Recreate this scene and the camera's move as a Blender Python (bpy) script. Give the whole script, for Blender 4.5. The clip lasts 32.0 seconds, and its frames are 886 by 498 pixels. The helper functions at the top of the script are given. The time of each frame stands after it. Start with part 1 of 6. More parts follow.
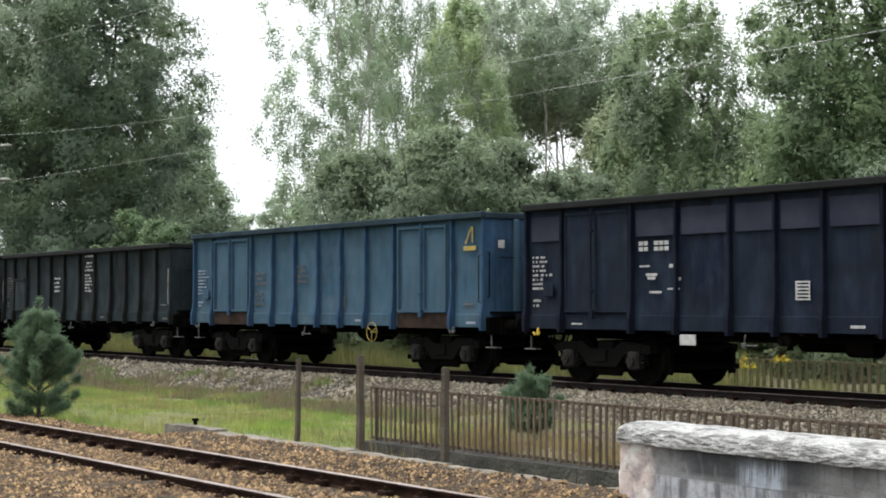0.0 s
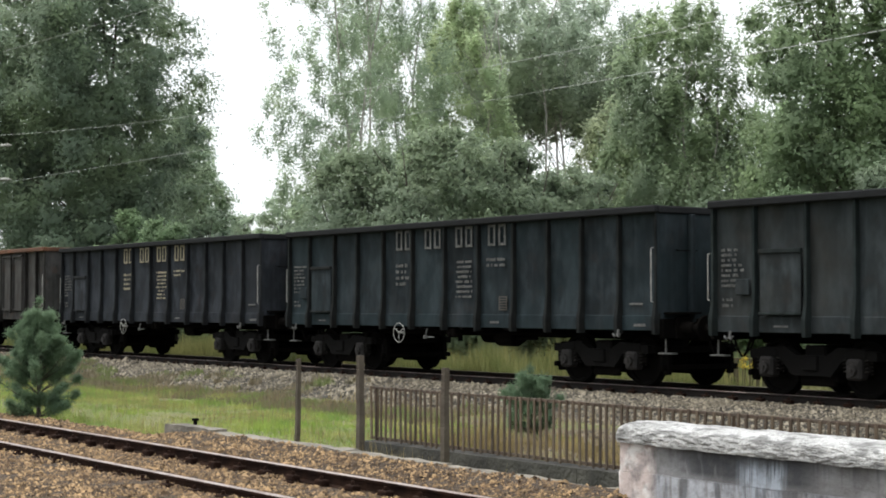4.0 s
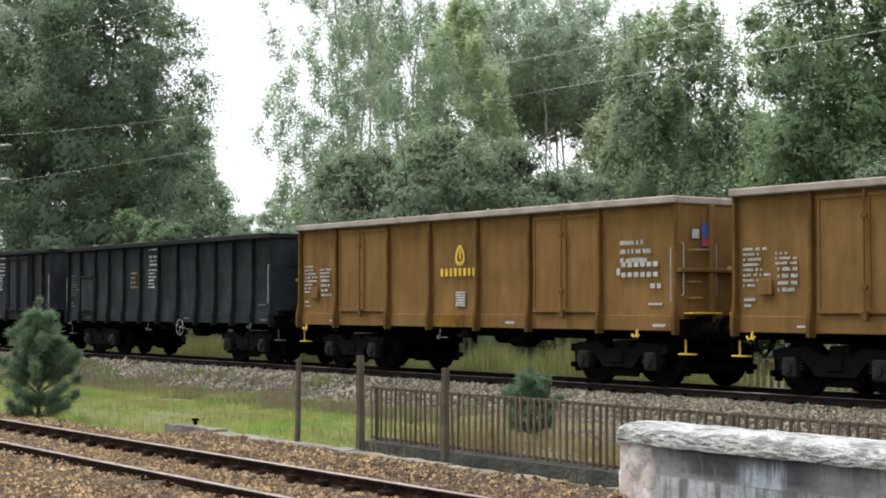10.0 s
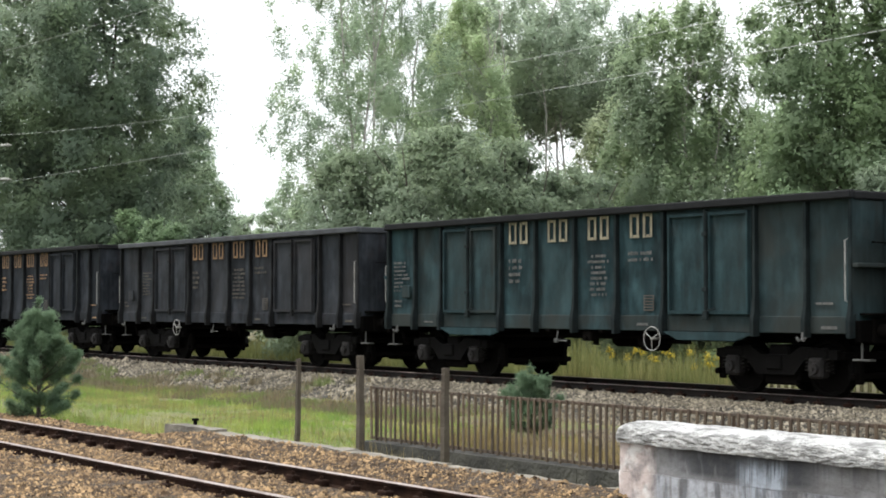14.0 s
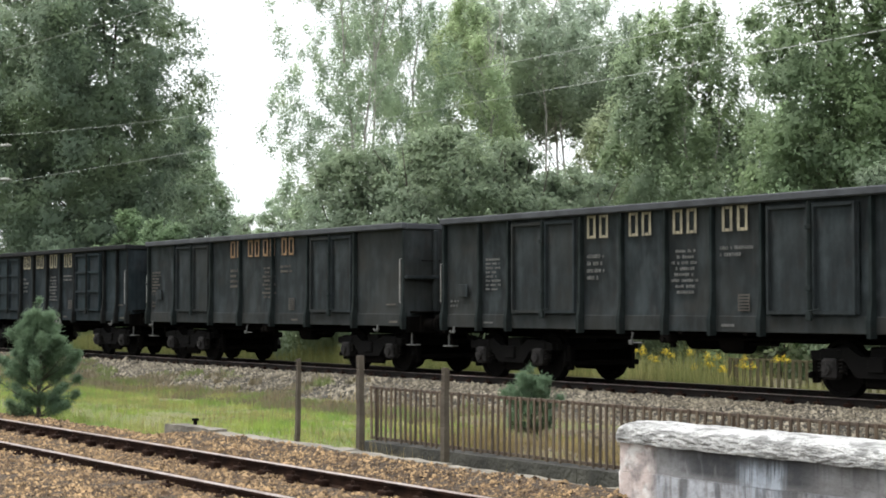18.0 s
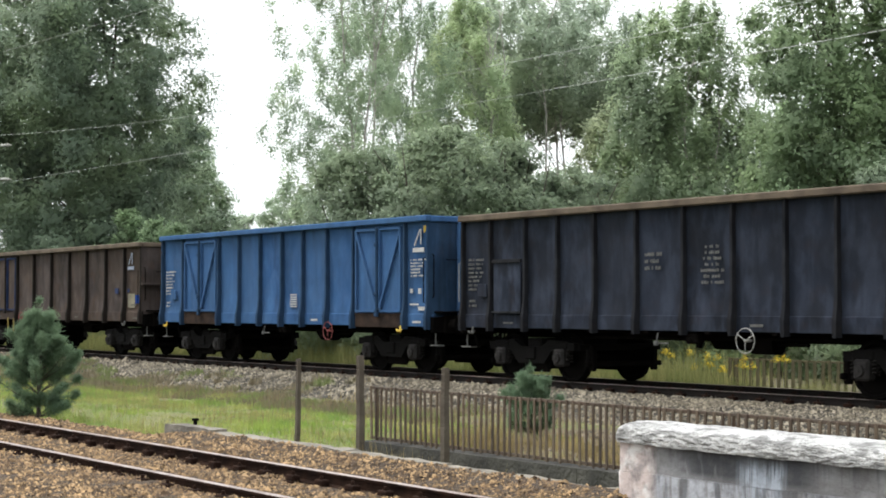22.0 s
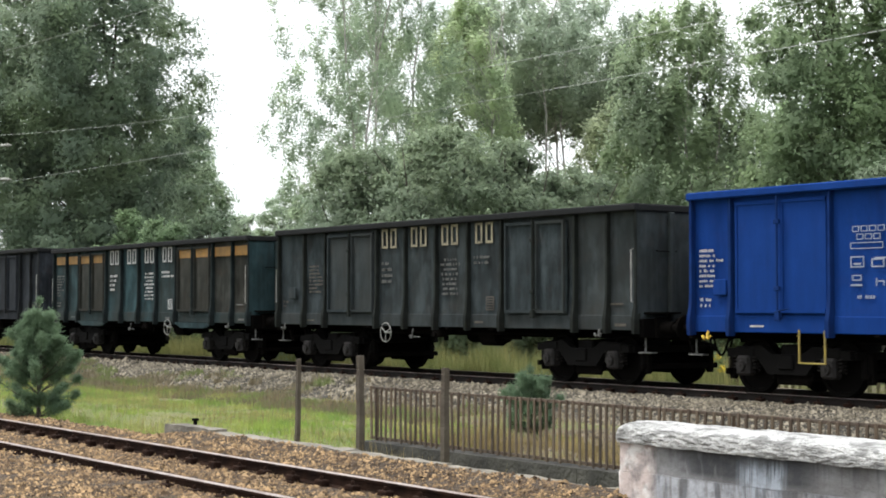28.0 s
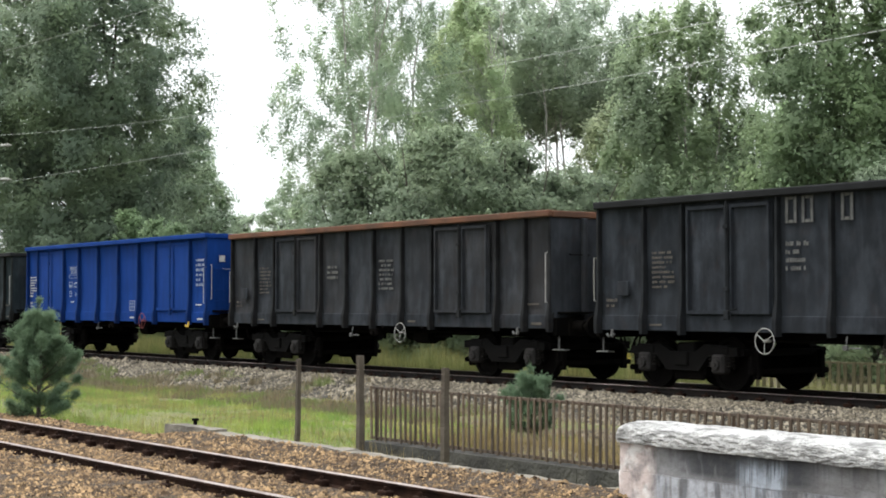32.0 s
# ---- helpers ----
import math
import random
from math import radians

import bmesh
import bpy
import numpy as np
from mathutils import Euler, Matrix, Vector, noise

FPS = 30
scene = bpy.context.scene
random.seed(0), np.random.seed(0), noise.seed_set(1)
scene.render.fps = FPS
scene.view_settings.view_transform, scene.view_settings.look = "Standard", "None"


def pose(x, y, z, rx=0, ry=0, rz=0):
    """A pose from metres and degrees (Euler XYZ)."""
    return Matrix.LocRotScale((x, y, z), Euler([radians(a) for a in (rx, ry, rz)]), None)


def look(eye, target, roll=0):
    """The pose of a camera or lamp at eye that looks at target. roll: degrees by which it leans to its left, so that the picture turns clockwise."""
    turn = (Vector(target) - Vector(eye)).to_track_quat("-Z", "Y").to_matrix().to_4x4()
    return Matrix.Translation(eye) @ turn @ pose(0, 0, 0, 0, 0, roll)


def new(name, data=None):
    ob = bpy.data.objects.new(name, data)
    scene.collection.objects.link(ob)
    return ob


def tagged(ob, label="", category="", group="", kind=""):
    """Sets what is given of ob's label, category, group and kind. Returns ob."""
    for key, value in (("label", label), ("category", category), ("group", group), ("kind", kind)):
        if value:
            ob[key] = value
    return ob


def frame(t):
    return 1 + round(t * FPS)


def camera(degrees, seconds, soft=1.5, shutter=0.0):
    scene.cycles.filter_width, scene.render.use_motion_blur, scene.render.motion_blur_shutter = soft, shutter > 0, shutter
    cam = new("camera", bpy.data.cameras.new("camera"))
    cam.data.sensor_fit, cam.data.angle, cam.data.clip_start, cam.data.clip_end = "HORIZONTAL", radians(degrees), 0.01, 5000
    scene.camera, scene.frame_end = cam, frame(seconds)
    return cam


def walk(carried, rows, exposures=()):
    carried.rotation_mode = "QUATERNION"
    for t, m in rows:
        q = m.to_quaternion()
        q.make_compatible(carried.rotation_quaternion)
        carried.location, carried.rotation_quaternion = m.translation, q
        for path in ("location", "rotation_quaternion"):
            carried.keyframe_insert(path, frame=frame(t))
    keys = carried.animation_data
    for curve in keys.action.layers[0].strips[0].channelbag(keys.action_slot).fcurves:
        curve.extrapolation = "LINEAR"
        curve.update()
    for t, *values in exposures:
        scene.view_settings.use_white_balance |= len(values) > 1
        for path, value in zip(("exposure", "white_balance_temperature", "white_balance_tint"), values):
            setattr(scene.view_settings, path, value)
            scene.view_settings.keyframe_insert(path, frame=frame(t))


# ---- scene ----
cam = camera(31.0, 32.0, soft=1.8, shutter=0.06)

EYE = Vector((0.0, 0.0, 1.95))
HEAD, TILT = radians(35.4), math.atan(102 / 2827)
AIM = Vector((-math.cos(HEAD) * math.cos(TILT), math.sin(HEAD) * math.cos(TILT), math.sin(TILT)))
STAND = look(EYE, EYE + 100 * AIM)
walk(cam, [(0.0, STAND), (32.0, STAND)], [(0.0, 0.06), (12.0, 0.06), (13.5, 0.26), (32.0, 0.28)])

# ---- light: bright overcast with thin cloud ----
world = bpy.data.worlds.new("overcast_sky")
scene.world = world
world.use_nodes = True
wn, wl = world.node_tree.nodes, world.node_tree.links
wn.clear()
sky = wn.new("ShaderNodeTexSky")
sky.sky_type, sky.sun_disc = "NISHITA", False
sky.sun_elevation, sky.sun_rotation = radians(61), radians(225)
sky.air_density, sky.dust_density = 1.0, 3.0
coord = wn.new("ShaderNodeTexCoord")
cloud = wn.new("ShaderNodeTexNoise")
cloud.inputs["Scale"].default_value, cloud.inputs["Detail"].default_value = 5.0, 6.0
cover = wn.new("ShaderNodeMapRange")
cover.inputs["From Min"].default_value, cover.inputs["From Max"].default_value = 0.25, 0.55
cover.inputs["To Min"].default_value, cover.inputs["To Max"].default_value = 0.72, 1.0
veil = wn.new("ShaderNodeMix")
veil.data_type = "RGBA"
veil.inputs["B"].default_value = (9.7, 10.0, 10.3, 1)
bg, out = wn.new("ShaderNodeBackground"), wn.new("ShaderNodeOutputWorld")
wl.new(coord.outputs["Generated"], cloud.inputs["Vector"])
wl.new(cloud.outputs["Fac"], cover.inputs["Value"])
wl.new(cover.outputs["Result"], veil.inputs["Factor"])
wl.new(sky.outputs["Color"], veil.inputs["A"])
up = wn.new("ShaderNodeSeparateXYZ")
dome = wn.new("ShaderNodeMapRange")          # an overcast sky is brightest overhead
dome.inputs["From Min"].default_value, dome.inputs["From Max"].default_value = 0.18, 1.0
dome.inputs["To Min"].default_value, dome.inputs["To Max"].default_value = 0.125, 0.25
wl.new(coord.outputs["Generated"], up.inputs["Vector"])
wl.new(up.outputs["Z"], dome.inputs["Value"])
wl.new(dome.outputs["Result"], bg.inputs["Strength"])
wl.new(veil.outputs["Result"], bg.inputs["Color"])
wl.new(bg.outputs["Background"], out.inputs["Surface"])

sun_data = bpy.data.lights.new("sun", "SUN")
sun_data.energy, sun_data.angle, sun_data.color = 2.6, radians(16), (1.0, 0.97, 0.92)
sun = new("sun", sun_data)
sun.matrix_world = look((-42, -13, 70), (-15, 14, 0))
tagged(sun, kind="structure")

# ---- helpers for meshes ----


def finish(mesh, mat, smooth=False):
    if mat is not None and not mesh.materials:
        mesh.materials.append(mat)
    if smooth:
        mesh.polygons.foreach_set("use_smooth", [True] * len(mesh.polygons))
    return mesh


def bm_mesh(name, bm, mat, smooth=False):
    mesh = bpy.data.meshes.new(name)
    bm.to_mesh(mesh)
    bm.free()
    return finish(mesh, mat, smooth)


def hang(name, mesh, parent, label="", at=None):
    ob = new(name, mesh)
    ob.parent = parent
    if at is not None:
        ob.location = at
    if label:
        tagged(ob, label)
    return ob


def part(name, bm, material, parent, label="", smooth=False):
    return hang(name, bm_mesh(name, bm, material, smooth), parent, label)


def thing(name, label, category, at=(0, 0, 0), group="", kind=""):
    ob = new(name)
    ob.empty_display_size = 0.3
    ob.location = at
    return tagged(ob, label, category, group, kind)


def box(bm, x0, y0, z0, x1, y1, z1, taper=0.0):
    """A box; taper draws its low-y face in along x."""
    vs = [bm.verts.new(p) for p in (
        (x0 + taper, y0, z0), (x1 - taper, y0, z0), (x1, y1, z0), (x0, y1, z0),
        (x0 + taper, y0, z1), (x1 - taper, y0, z1), (x1, y1, z1), (x0, y1, z1))]
    for q in ((0, 3, 2, 1), (4, 5, 6, 7), (0, 1, 5, 4), (1, 2, 6, 5), (2, 3, 7, 6), (3, 0, 4, 7)):
        bm.faces.new([vs[i] for i in q])
    return vs


def soft_box(bm, x0, y0, z0, x1, y1, z1, r=0.01):
    tmp = bmesh.new()
    box(tmp, x0, y0, z0, x1, y1, z1)
    bmesh.ops.bevel(tmp, geom=tmp.edges[:], offset=r, segments=1, affect="EDGES")
    me = bpy.data.meshes.new("tmp")
    tmp.to_mesh(me)
    tmp.free()
    bm.from_mesh(me)
    bpy.data.meshes.remove(me)


def cyl(bm, p0, p1, r0, r1=None, seg=12, caps=True):
    p0, p1 = Vector(p0), Vector(p1)
    r1 = r0 if r1 is None else r1
    q = (p1 - p0).to_track_quat("Z", "Y")
    rings = []
    for p, r in ((p0, r0), (p1, r1)):
        rings.append([bm.verts.new(p + q @ Vector((r * math.cos(2 * math.pi * i / seg), r * math.sin(2 * math.pi * i / seg), 0))) for i in range(seg)])
    for i in range(seg):
        j = (i + 1) % seg
        bm.faces.new((rings[0][i], rings[0][j], rings[1][j], rings[1][i]))
    if caps:
        bm.faces.new(rings[0][::-1])
        bm.faces.new(rings[1])


def tube(bm, pts, r, seg=6):
    pts = [Vector(p) for p in pts]
    rows = []
    for k, p in enumerate(pts):
        d = (pts[min(k + 1, len(pts) - 1)] - pts[max(k - 1, 0)]).normalized()
        side = d.cross(Vector((0.13, 0.92, 0.37))).normalized()
        up_ = side.cross(d)
        rows.append([bm.verts.new(p + r * (math.cos(6.28319 * i / seg) * side + math.sin(6.28319 * i / seg) * up_)) for i in range(seg)])
    for a, b in zip(rows, rows[1:]):
        for i in range(seg):
            bm.faces.new((a[i], a[(i + 1) % seg], b[(i + 1) % seg], b[i]))
    bm.faces.new(rows[0][::-1])
    bm.faces.new(rows[-1])


def ring(bm, c, R, r, seg=20, sub=6):
    """A torus about the y axis."""
    rows = []
    for i in range(seg):
        a = 2 * math.pi * i / seg
        row = []
        for j in range(sub):
            b = 2 * math.pi * j / sub
            d = R + r * math.cos(b)
            row.append(bm.verts.new((c[0] + d * math.cos(a), c[1] + r * math.sin(b), c[2] + d * math.sin(a))))
        rows.append(row)
    for i in range(seg):
        for j in range(sub):
            bm.faces.new((rows[i][j], rows[i][(j + 1) % sub], rows[(i + 1) % seg][(j + 1) % sub], rows[(i + 1) % seg][j]))


def raw_mesh(name, verts, faces, mat, smooth=False):
    """A mesh from numpy arrays: verts (n, 3), faces (m, k) with k corners each."""
    mesh = bpy.data.meshes.new(name)
    n, (m, k) = len(verts), faces.shape
    mesh.vertices.add(n)
    mesh.vertices.foreach_set("co", np.ascontiguousarray(verts, dtype=np.float32).ravel())
    mesh.loops.add(m * k)
    mesh.loops.foreach_set("vertex_index", np.ascontiguousarray(faces, dtype=np.int32).ravel())
    mesh.polygons.add(m)
    mesh.polygons.foreach_set("loop_start", np.arange(0, m * k, k, dtype=np.int32))
    mesh.polygons.foreach_set("loop_total", np.full(m, k, dtype=np.int32))
    mesh.update(calc_edges=True)
    return finish(mesh, mat, smooth)


# ---- materials ----


class Nodes:
    """Shorthand for one node material."""

    def __init__(self, name, rough=0.8, metal=0.0):
        self.mat = bpy.data.materials.new(name)
        self.mat.use_nodes = True
        self.t = self.mat.node_tree
        self.bsdf = self.t.nodes["Principled BSDF"]
        self.bsdf.inputs["Roughness"].default_value = rough
        self.bsdf.inputs["Metallic"].default_value = metal
        self.coord = self.t.nodes.new("ShaderNodeTexCoord").outputs["Object"]

    def link(self, a, b):
        self.t.links.new(a, b)

    def stretch(self, sx, sy, sz):
        m = self.t.nodes.new("ShaderNodeMapping")
        m.inputs["Scale"].default_value = (sx, sy, sz)
        self.link(self.coord, m.inputs["Vector"])
        return m.outputs["Vector"]

    def noise(self, scale, detail=4.0, lo=0.35, hi=0.65, vec=None):
        n = self.t.nodes.new("ShaderNodeTexNoise")
        n.inputs["Scale"].default_value, n.inputs["Detail"].default_value = scale, detail
        self.link(self.coord if vec is None else vec, n.inputs["Vector"])
        r = self.t.nodes.new("ShaderNodeMapRange")
        r.inputs["From Min"].default_value, r.inputs["From Max"].default_value = lo, hi
        self.link(n.outputs["Fac"], r.inputs["Value"])
        return r.outputs["Result"]

    def mix(self, fac, a, b, amount=1.0):
        m = self.t.nodes.new("ShaderNodeMix")
        m.data_type = "RGBA"
        if amount != 1.0:
            s = self.t.nodes.new("ShaderNodeMath")
            s.operation = "MULTIPLY"
            s.inputs[1].default_value = amount
            self.link(fac, s.inputs[0])
            fac = s.outputs[0]
        self.link(fac, m.inputs["Factor"])
        for v, k in ((a, "A"), (b, "B")):
            if isinstance(v, tuple):
                m.inputs[k].default_value = (*v, 1)
            else:
                self.link(v, m.inputs[k])
        return m.outputs["Result"]

    def along(self, axis, lo, hi):
        """0 to 1 along one axis of the thing."""
        x = self.t.nodes.new("ShaderNodeSeparateXYZ")
        self.link(self.coord, x.inputs["Vector"])
        r = self.t.nodes.new("ShaderNodeMapRange")
        r.inputs["From Min"].default_value, r.inputs["From Max"].default_value = lo, hi
        self.link(x.outputs[axis], r.inputs["Value"])
        return r.outputs["Result"]

    def times(self, a, b):
        m = self.t.nodes.new("ShaderNodeMath")
        m.operation = "MULTIPLY"
        self.link(a, m.inputs[0])
        self.link(b, m.inputs[1])
        return m.outputs[0]

    def colour(self, c):
        self.link(c, self.bsdf.inputs["Base Color"])

    def bump(self, h, strength=0.3, dist=0.02):
        b = self.t.nodes.new("ShaderNodeBump")
        b.inputs["Strength"].default_value, b.inputs["Distance"].default_value = strength, dist
        self.link(h, b.inputs["Height"])
        self.link(b.outputs["Normal"], self.bsdf.inputs["Normal"])

    def island(self):
        return self.t.nodes.new("ShaderNodeNewGeometry").outputs["Random Per Island"]

    def own(self):
        return self.t.nodes.new("ShaderNodeObjectInfo").outputs["Random"]


def plain(name, c1, c2, scale=6.0, rough=0.8, metal=0.0, bump=0.2, fine=40.0, dist=0.01, gloss=0.3):
    n = Nodes(name, rough, metal)
    n.bsdf.inputs["Specular IOR Level"].default_value = gloss
    col = n.mix(n.noise(scale), c1, c2)
    g = n.noise(fine, 3.0, 0.3, 0.7)
    n.colour(n.mix(g, col, tuple(v * 0.6 for v in c1), 0.4))
    n.bump(g, bump, dist)
    return n.mat


def paint(name, base, worn, rust=(0.07, 0.032, 0.016), grime=(0.008, 0.008, 0.008), wear=0.5, rusty=0.07, rough=0.74, dust=(0.075, 0.075, 0.073), dusty=0.05, streak=0.5, alt=None, patchy=0.5, bright=0.42, mott=1.0):
    """Old wagon paint: faded blotches, soot streaks that run down, rust spots."""
    n = Nodes(name, rough)
    n.bsdf.inputs["Specular IOR Level"].default_value = 0.05
    c = n.mix(n.noise(0.55, 3.0, 0.38, 0.62), base, worn, wear)
    c = n.mix(n.noise(1.0, 5.0, 0.45, 0.72, n.stretch(5.0, 5.0, 0.5)), c, grime, streak)
    c = n.mix(n.noise(2.4, 6.0, 0.42, 0.75), c, dust, dusty)
    c = n.mix(n.noise(4.5, 8.0, 0.45, 0.70, n.stretch(1.0, 1.0, 0.6)), c, tuple(v * 2.1 + 0.004 for v in worn), bright * mott)
    c = n.mix(n.noise(1.0, 6.0, 0.52, 0.70, n.stretch(9.0, 9.0, 0.9)), c, tuple(v * 2.0 + 0.006 for v in worn), 0.32 * mott)
    c = n.mix(n.noise(1.5, 4.0, 0.50, 0.64, n.stretch(1.7, 1.7, 0.7)), c, tuple(v * 2.3 + 0.005 for v in worn), 0.4 * mott)
    c = n.mix(n.noise(1.1, 5.0, 0.52, 0.62, n.stretch(1.3, 1.3, 1.0)), c, grime, 0.45 * mott)
    spots = n.noise(3.2, 8.0, 0.56, 0.66)
    c = n.mix(spots, c, rust, rusty)
    grain = n.noise(45.0, 4.0, 0.3, 0.7)
    c = n.mix(grain, c, tuple(v * 0.5 for v in base), 0.25)
    own = n.own()
    c = n.mix(own, c, worn, 0.35)
    turn = n.t.nodes.new("ShaderNodeMath")            # some panels were repainted or have browned
    turn.operation = "FRACT"
    ten = n.t.nodes.new("ShaderNodeMath")
    ten.operation = "MULTIPLY"
    ten.inputs[1].default_value = 7.31
    n.link(own, ten.inputs[0])
    n.link(ten.outputs[0], turn.inputs[0])
    second = alt or tuple(v * k for v, k in zip(worn, (1.35, 1.05, 0.85)))
    both = n.t.nodes.new("ShaderNodeMath")
    both.operation = "MULTIPLY"
    n.link(turn.outputs[0], both.inputs[0])
    n.link(n.noise(0.8, 4.0, 0.3, 0.6), both.inputs[1])
    c = n.mix(both.outputs[0], c, second, patchy)
    n.colour(c)
    n.bump(grain, 0.15, 0.004)
    return n.mat


def leafage(name, dark, light, tip, rough=0.55, through_gain=1.7):
    dark, light, tip = (tuple(v * k for v, k in zip(col, (1.05, 1.0, 1.10) if "deep" in name else ((0.94, 0.93, 0.98) if "bush" in name else (1.02, 1.0, 1.10) if "fresh" in name else (0.95, 1.0, 0.92) if "needles" in name else (1.29, 1.24, 1.40)))) for col in (dark, light, tip))
    n = Nodes(name, rough)
    mid = tuple((a + b) / 2 for a, b in zip(dark, light))
    c = n.mix(n.island(), tuple(a * 0.3 + b * 0.7 for a, b in zip(dark, mid)), tuple(a * 0.3 + b * 0.7 for a, b in zip(light, mid)))
    c = n.mix(n.noise(0.9, 3.0, 0.42, 0.62), c, tuple(v * 0.72 for v in dark), 0.5)
    c = n.mix(n.noise(0.30, 3.0, 0.4, 0.65), c, tip, 0.6)
    n.colour(c)
    n.bsdf.inputs["Specular IOR Level"].default_value = 0.2
    tr = n.t.nodes.new("ShaderNodeBsdfTranslucent")
    thin = n.t.nodes.new("ShaderNodeHueSaturation")     # light through a leaf is yellower and brighter
    thin.inputs["Hue"].default_value, thin.inputs["Saturation"].default_value, thin.inputs["Value"].default_value = 0.49, 0.88, through_gain
    n.link(c, thin.inputs["Color"])
    n.link(thin.outputs["Color"], tr.inputs["Color"])
    ms = n.t.nodes.new("ShaderNodeMixShader")
    ms.inputs["Fac"].default_value = 0.56
    o = n.t.nodes["Material Output"]
    n.link(n.bsdf.outputs["BSDF"], ms.inputs[1])
    n.link(tr.outputs["BSDF"], ms.inputs[2])
    n.link(ms.outputs["Shader"], o.inputs["Surface"])
    return n.mat


# Steel below the bodies is blacker than soot: under-wagon shade put into its colour.
BLACK = plain("sooty_shade_steel", (0.0035, 0.0034, 0.0032), (0.007, 0.006, 0.0052), 3.0, 0.95, 0.0, 0.3, gloss=0.02)
UNDER = plain("grimy_shade_underframe", (0.0032, 0.003, 0.0028), (0.007, 0.0058, 0.005), 2.0, 0.95, 0.0, 0.3, gloss=0.02)
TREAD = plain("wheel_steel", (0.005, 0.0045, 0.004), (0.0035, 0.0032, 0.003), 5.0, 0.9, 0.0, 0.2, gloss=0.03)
AXLE = plain("greasy_axle_box", (0.020, 0.018, 0.017), (0.006, 0.0055, 0.005), 7.0, 0.75, 0.0, 0.4, gloss=0.2)
SPRING = plain("dusty_spring_steel", (0.013, 0.0115, 0.010), (0.006, 0.0055, 0.005), 9.0, 0.85, 0.0, 0.3, gloss=0.1)
# bogie frames sunk towards black for the shade they stand in
FRAME = plain("shade_dark_bogie_frame", (0.0045, 0.0041, 0.0038), (0.0036, 0.0034, 0.0032), 3.0, 0.9, 0.0, 0.4, gloss=0.08)
RAILTOP = plain("worn_rail_steel", (0.34, 0.285, 0.265), (0.17, 0.125, 0.105), 3.0, 0.38, 0.4, 0.2)
RAILRUST = plain("rusty_rail_web", (0.030, 0.0155, 0.010), (0.010, 0.0055, 0.004), 5.0, 0.9, 0.0, 0.4, gloss=0.06)
WHITE = plain("chalky_white_marking", (0.42, 0.42, 0.41), (0.26, 0.26, 0.26), 8.0, 0.7, 0.0, 0.05)
GREYMARK = plain("faded_grey_marking", (0.105, 0.105, 0.10), (0.05, 0.05, 0.048), 8.0, 0.7, 0.0, 0.05)
CREAM = plain("faded_cream_marking", (0.30, 0.265, 0.18), (0.15, 0.135, 0.10), 5.0, 0.7, 0.0, 0.05)
TAN = plain("faded_tan_marking", (0.25, 0.15, 0.075), (0.12, 0.08, 0.05), 5.0, 0.7, 0.0, 0.05)
FAINT = plain("faint_tan_marking", (0.075, 0.066, 0.054), (0.042, 0.037, 0.031), 5.0, 0.7, 0.0, 0.05)
YELLOW = plain("yellow_marking", (0.62, 0.42, 0.05), (0.45, 0.30, 0.04), 6.0, 0.6, 0.0, 0.05)
BAND = plain("orange_band_paint", (0.24, 0.125, 0.030), (0.13, 0.075, 0.024), 3.0, 0.65, 0.0, 0.1)
BEIGE = plain("beige_patch_paint", (0.20, 0.185, 0.13), (0.11, 0.10, 0.075), 3.0, 0.8, 0.0, 0.1)
DULLRED = plain("dull_red_paint", (0.20, 0.045, 0.040), (0.12, 0.03, 0.03), 6.0, 0.7, 0.0, 0.1)
ICON = plain("white_icon_marking", (0.27, 0.30, 0.36), (0.16, 0.19, 0.26), 8.0, 0.7, 0.0, 0.05)
OLDYELLOW = plain("faded_yellow_marking", (0.36, 0.27, 0.06), (0.22, 0.17, 0.06), 8.0, 0.7, 0.0, 0.05)
RED = plain("red_paint", (0.42, 0.05, 0.05), (0.28, 0.04, 0.04), 6.0, 0.55, 0.0, 0.1)
SILLRUST = plain("rusty_sill_plate", (0.040, 0.027, 0.021), (0.016, 0.013, 0.012), 4.0, 0.9, 0.0, 0.4, gloss=0.05)
RUSTRIM = plain("rusted_rim", (0.12, 0.050, 0.025), (0.06, 0.030, 0.018), 1.5, 0.85, 0.0, 0.4)
DUSTRIM = plain("dusty_rim", (0.30, 0.26, 0.225), (0.20, 0.165, 0.135), 2.5, 0.85, 0.0, 0.4)
BROWNRIM = plain("brown_dusty_rim", (0.11, 0.085, 0.06), (0.05, 0.036, 0.026), 2.5, 0.85, 0.0, 0.4)
PATCH = plain("repaint_patch", (0.017, 0.020, 0.028), (0.011, 0.013, 0.019), 2.0, 0.8, 0.0, 0.1, gloss=0.08)
BLUERIM = plain("sooty_blue_rim", (0.022, 0.040, 0.055), (0.010, 0.018, 0.025), 2.0, 0.8, 0.0, 0.3, gloss=0.1)
GREYRIM = plain("pale_grey_rim", (0.050, 0.054, 0.060), (0.022, 0.024, 0.028), 2.0, 0.75, 0.0, 0.3)
DARKRIM = plain("dark_rim", (0.014, 0.015, 0.016), (0.009, 0.0095, 0.010), 2.0, 0.8, 0.0, 0.3, gloss=0.1)
PALE = plain("pale_handrail_paint", (0.34, 0.335, 0.315), (0.19, 0.185, 0.172), 6.0, 0.6, 0.0, 0.1)

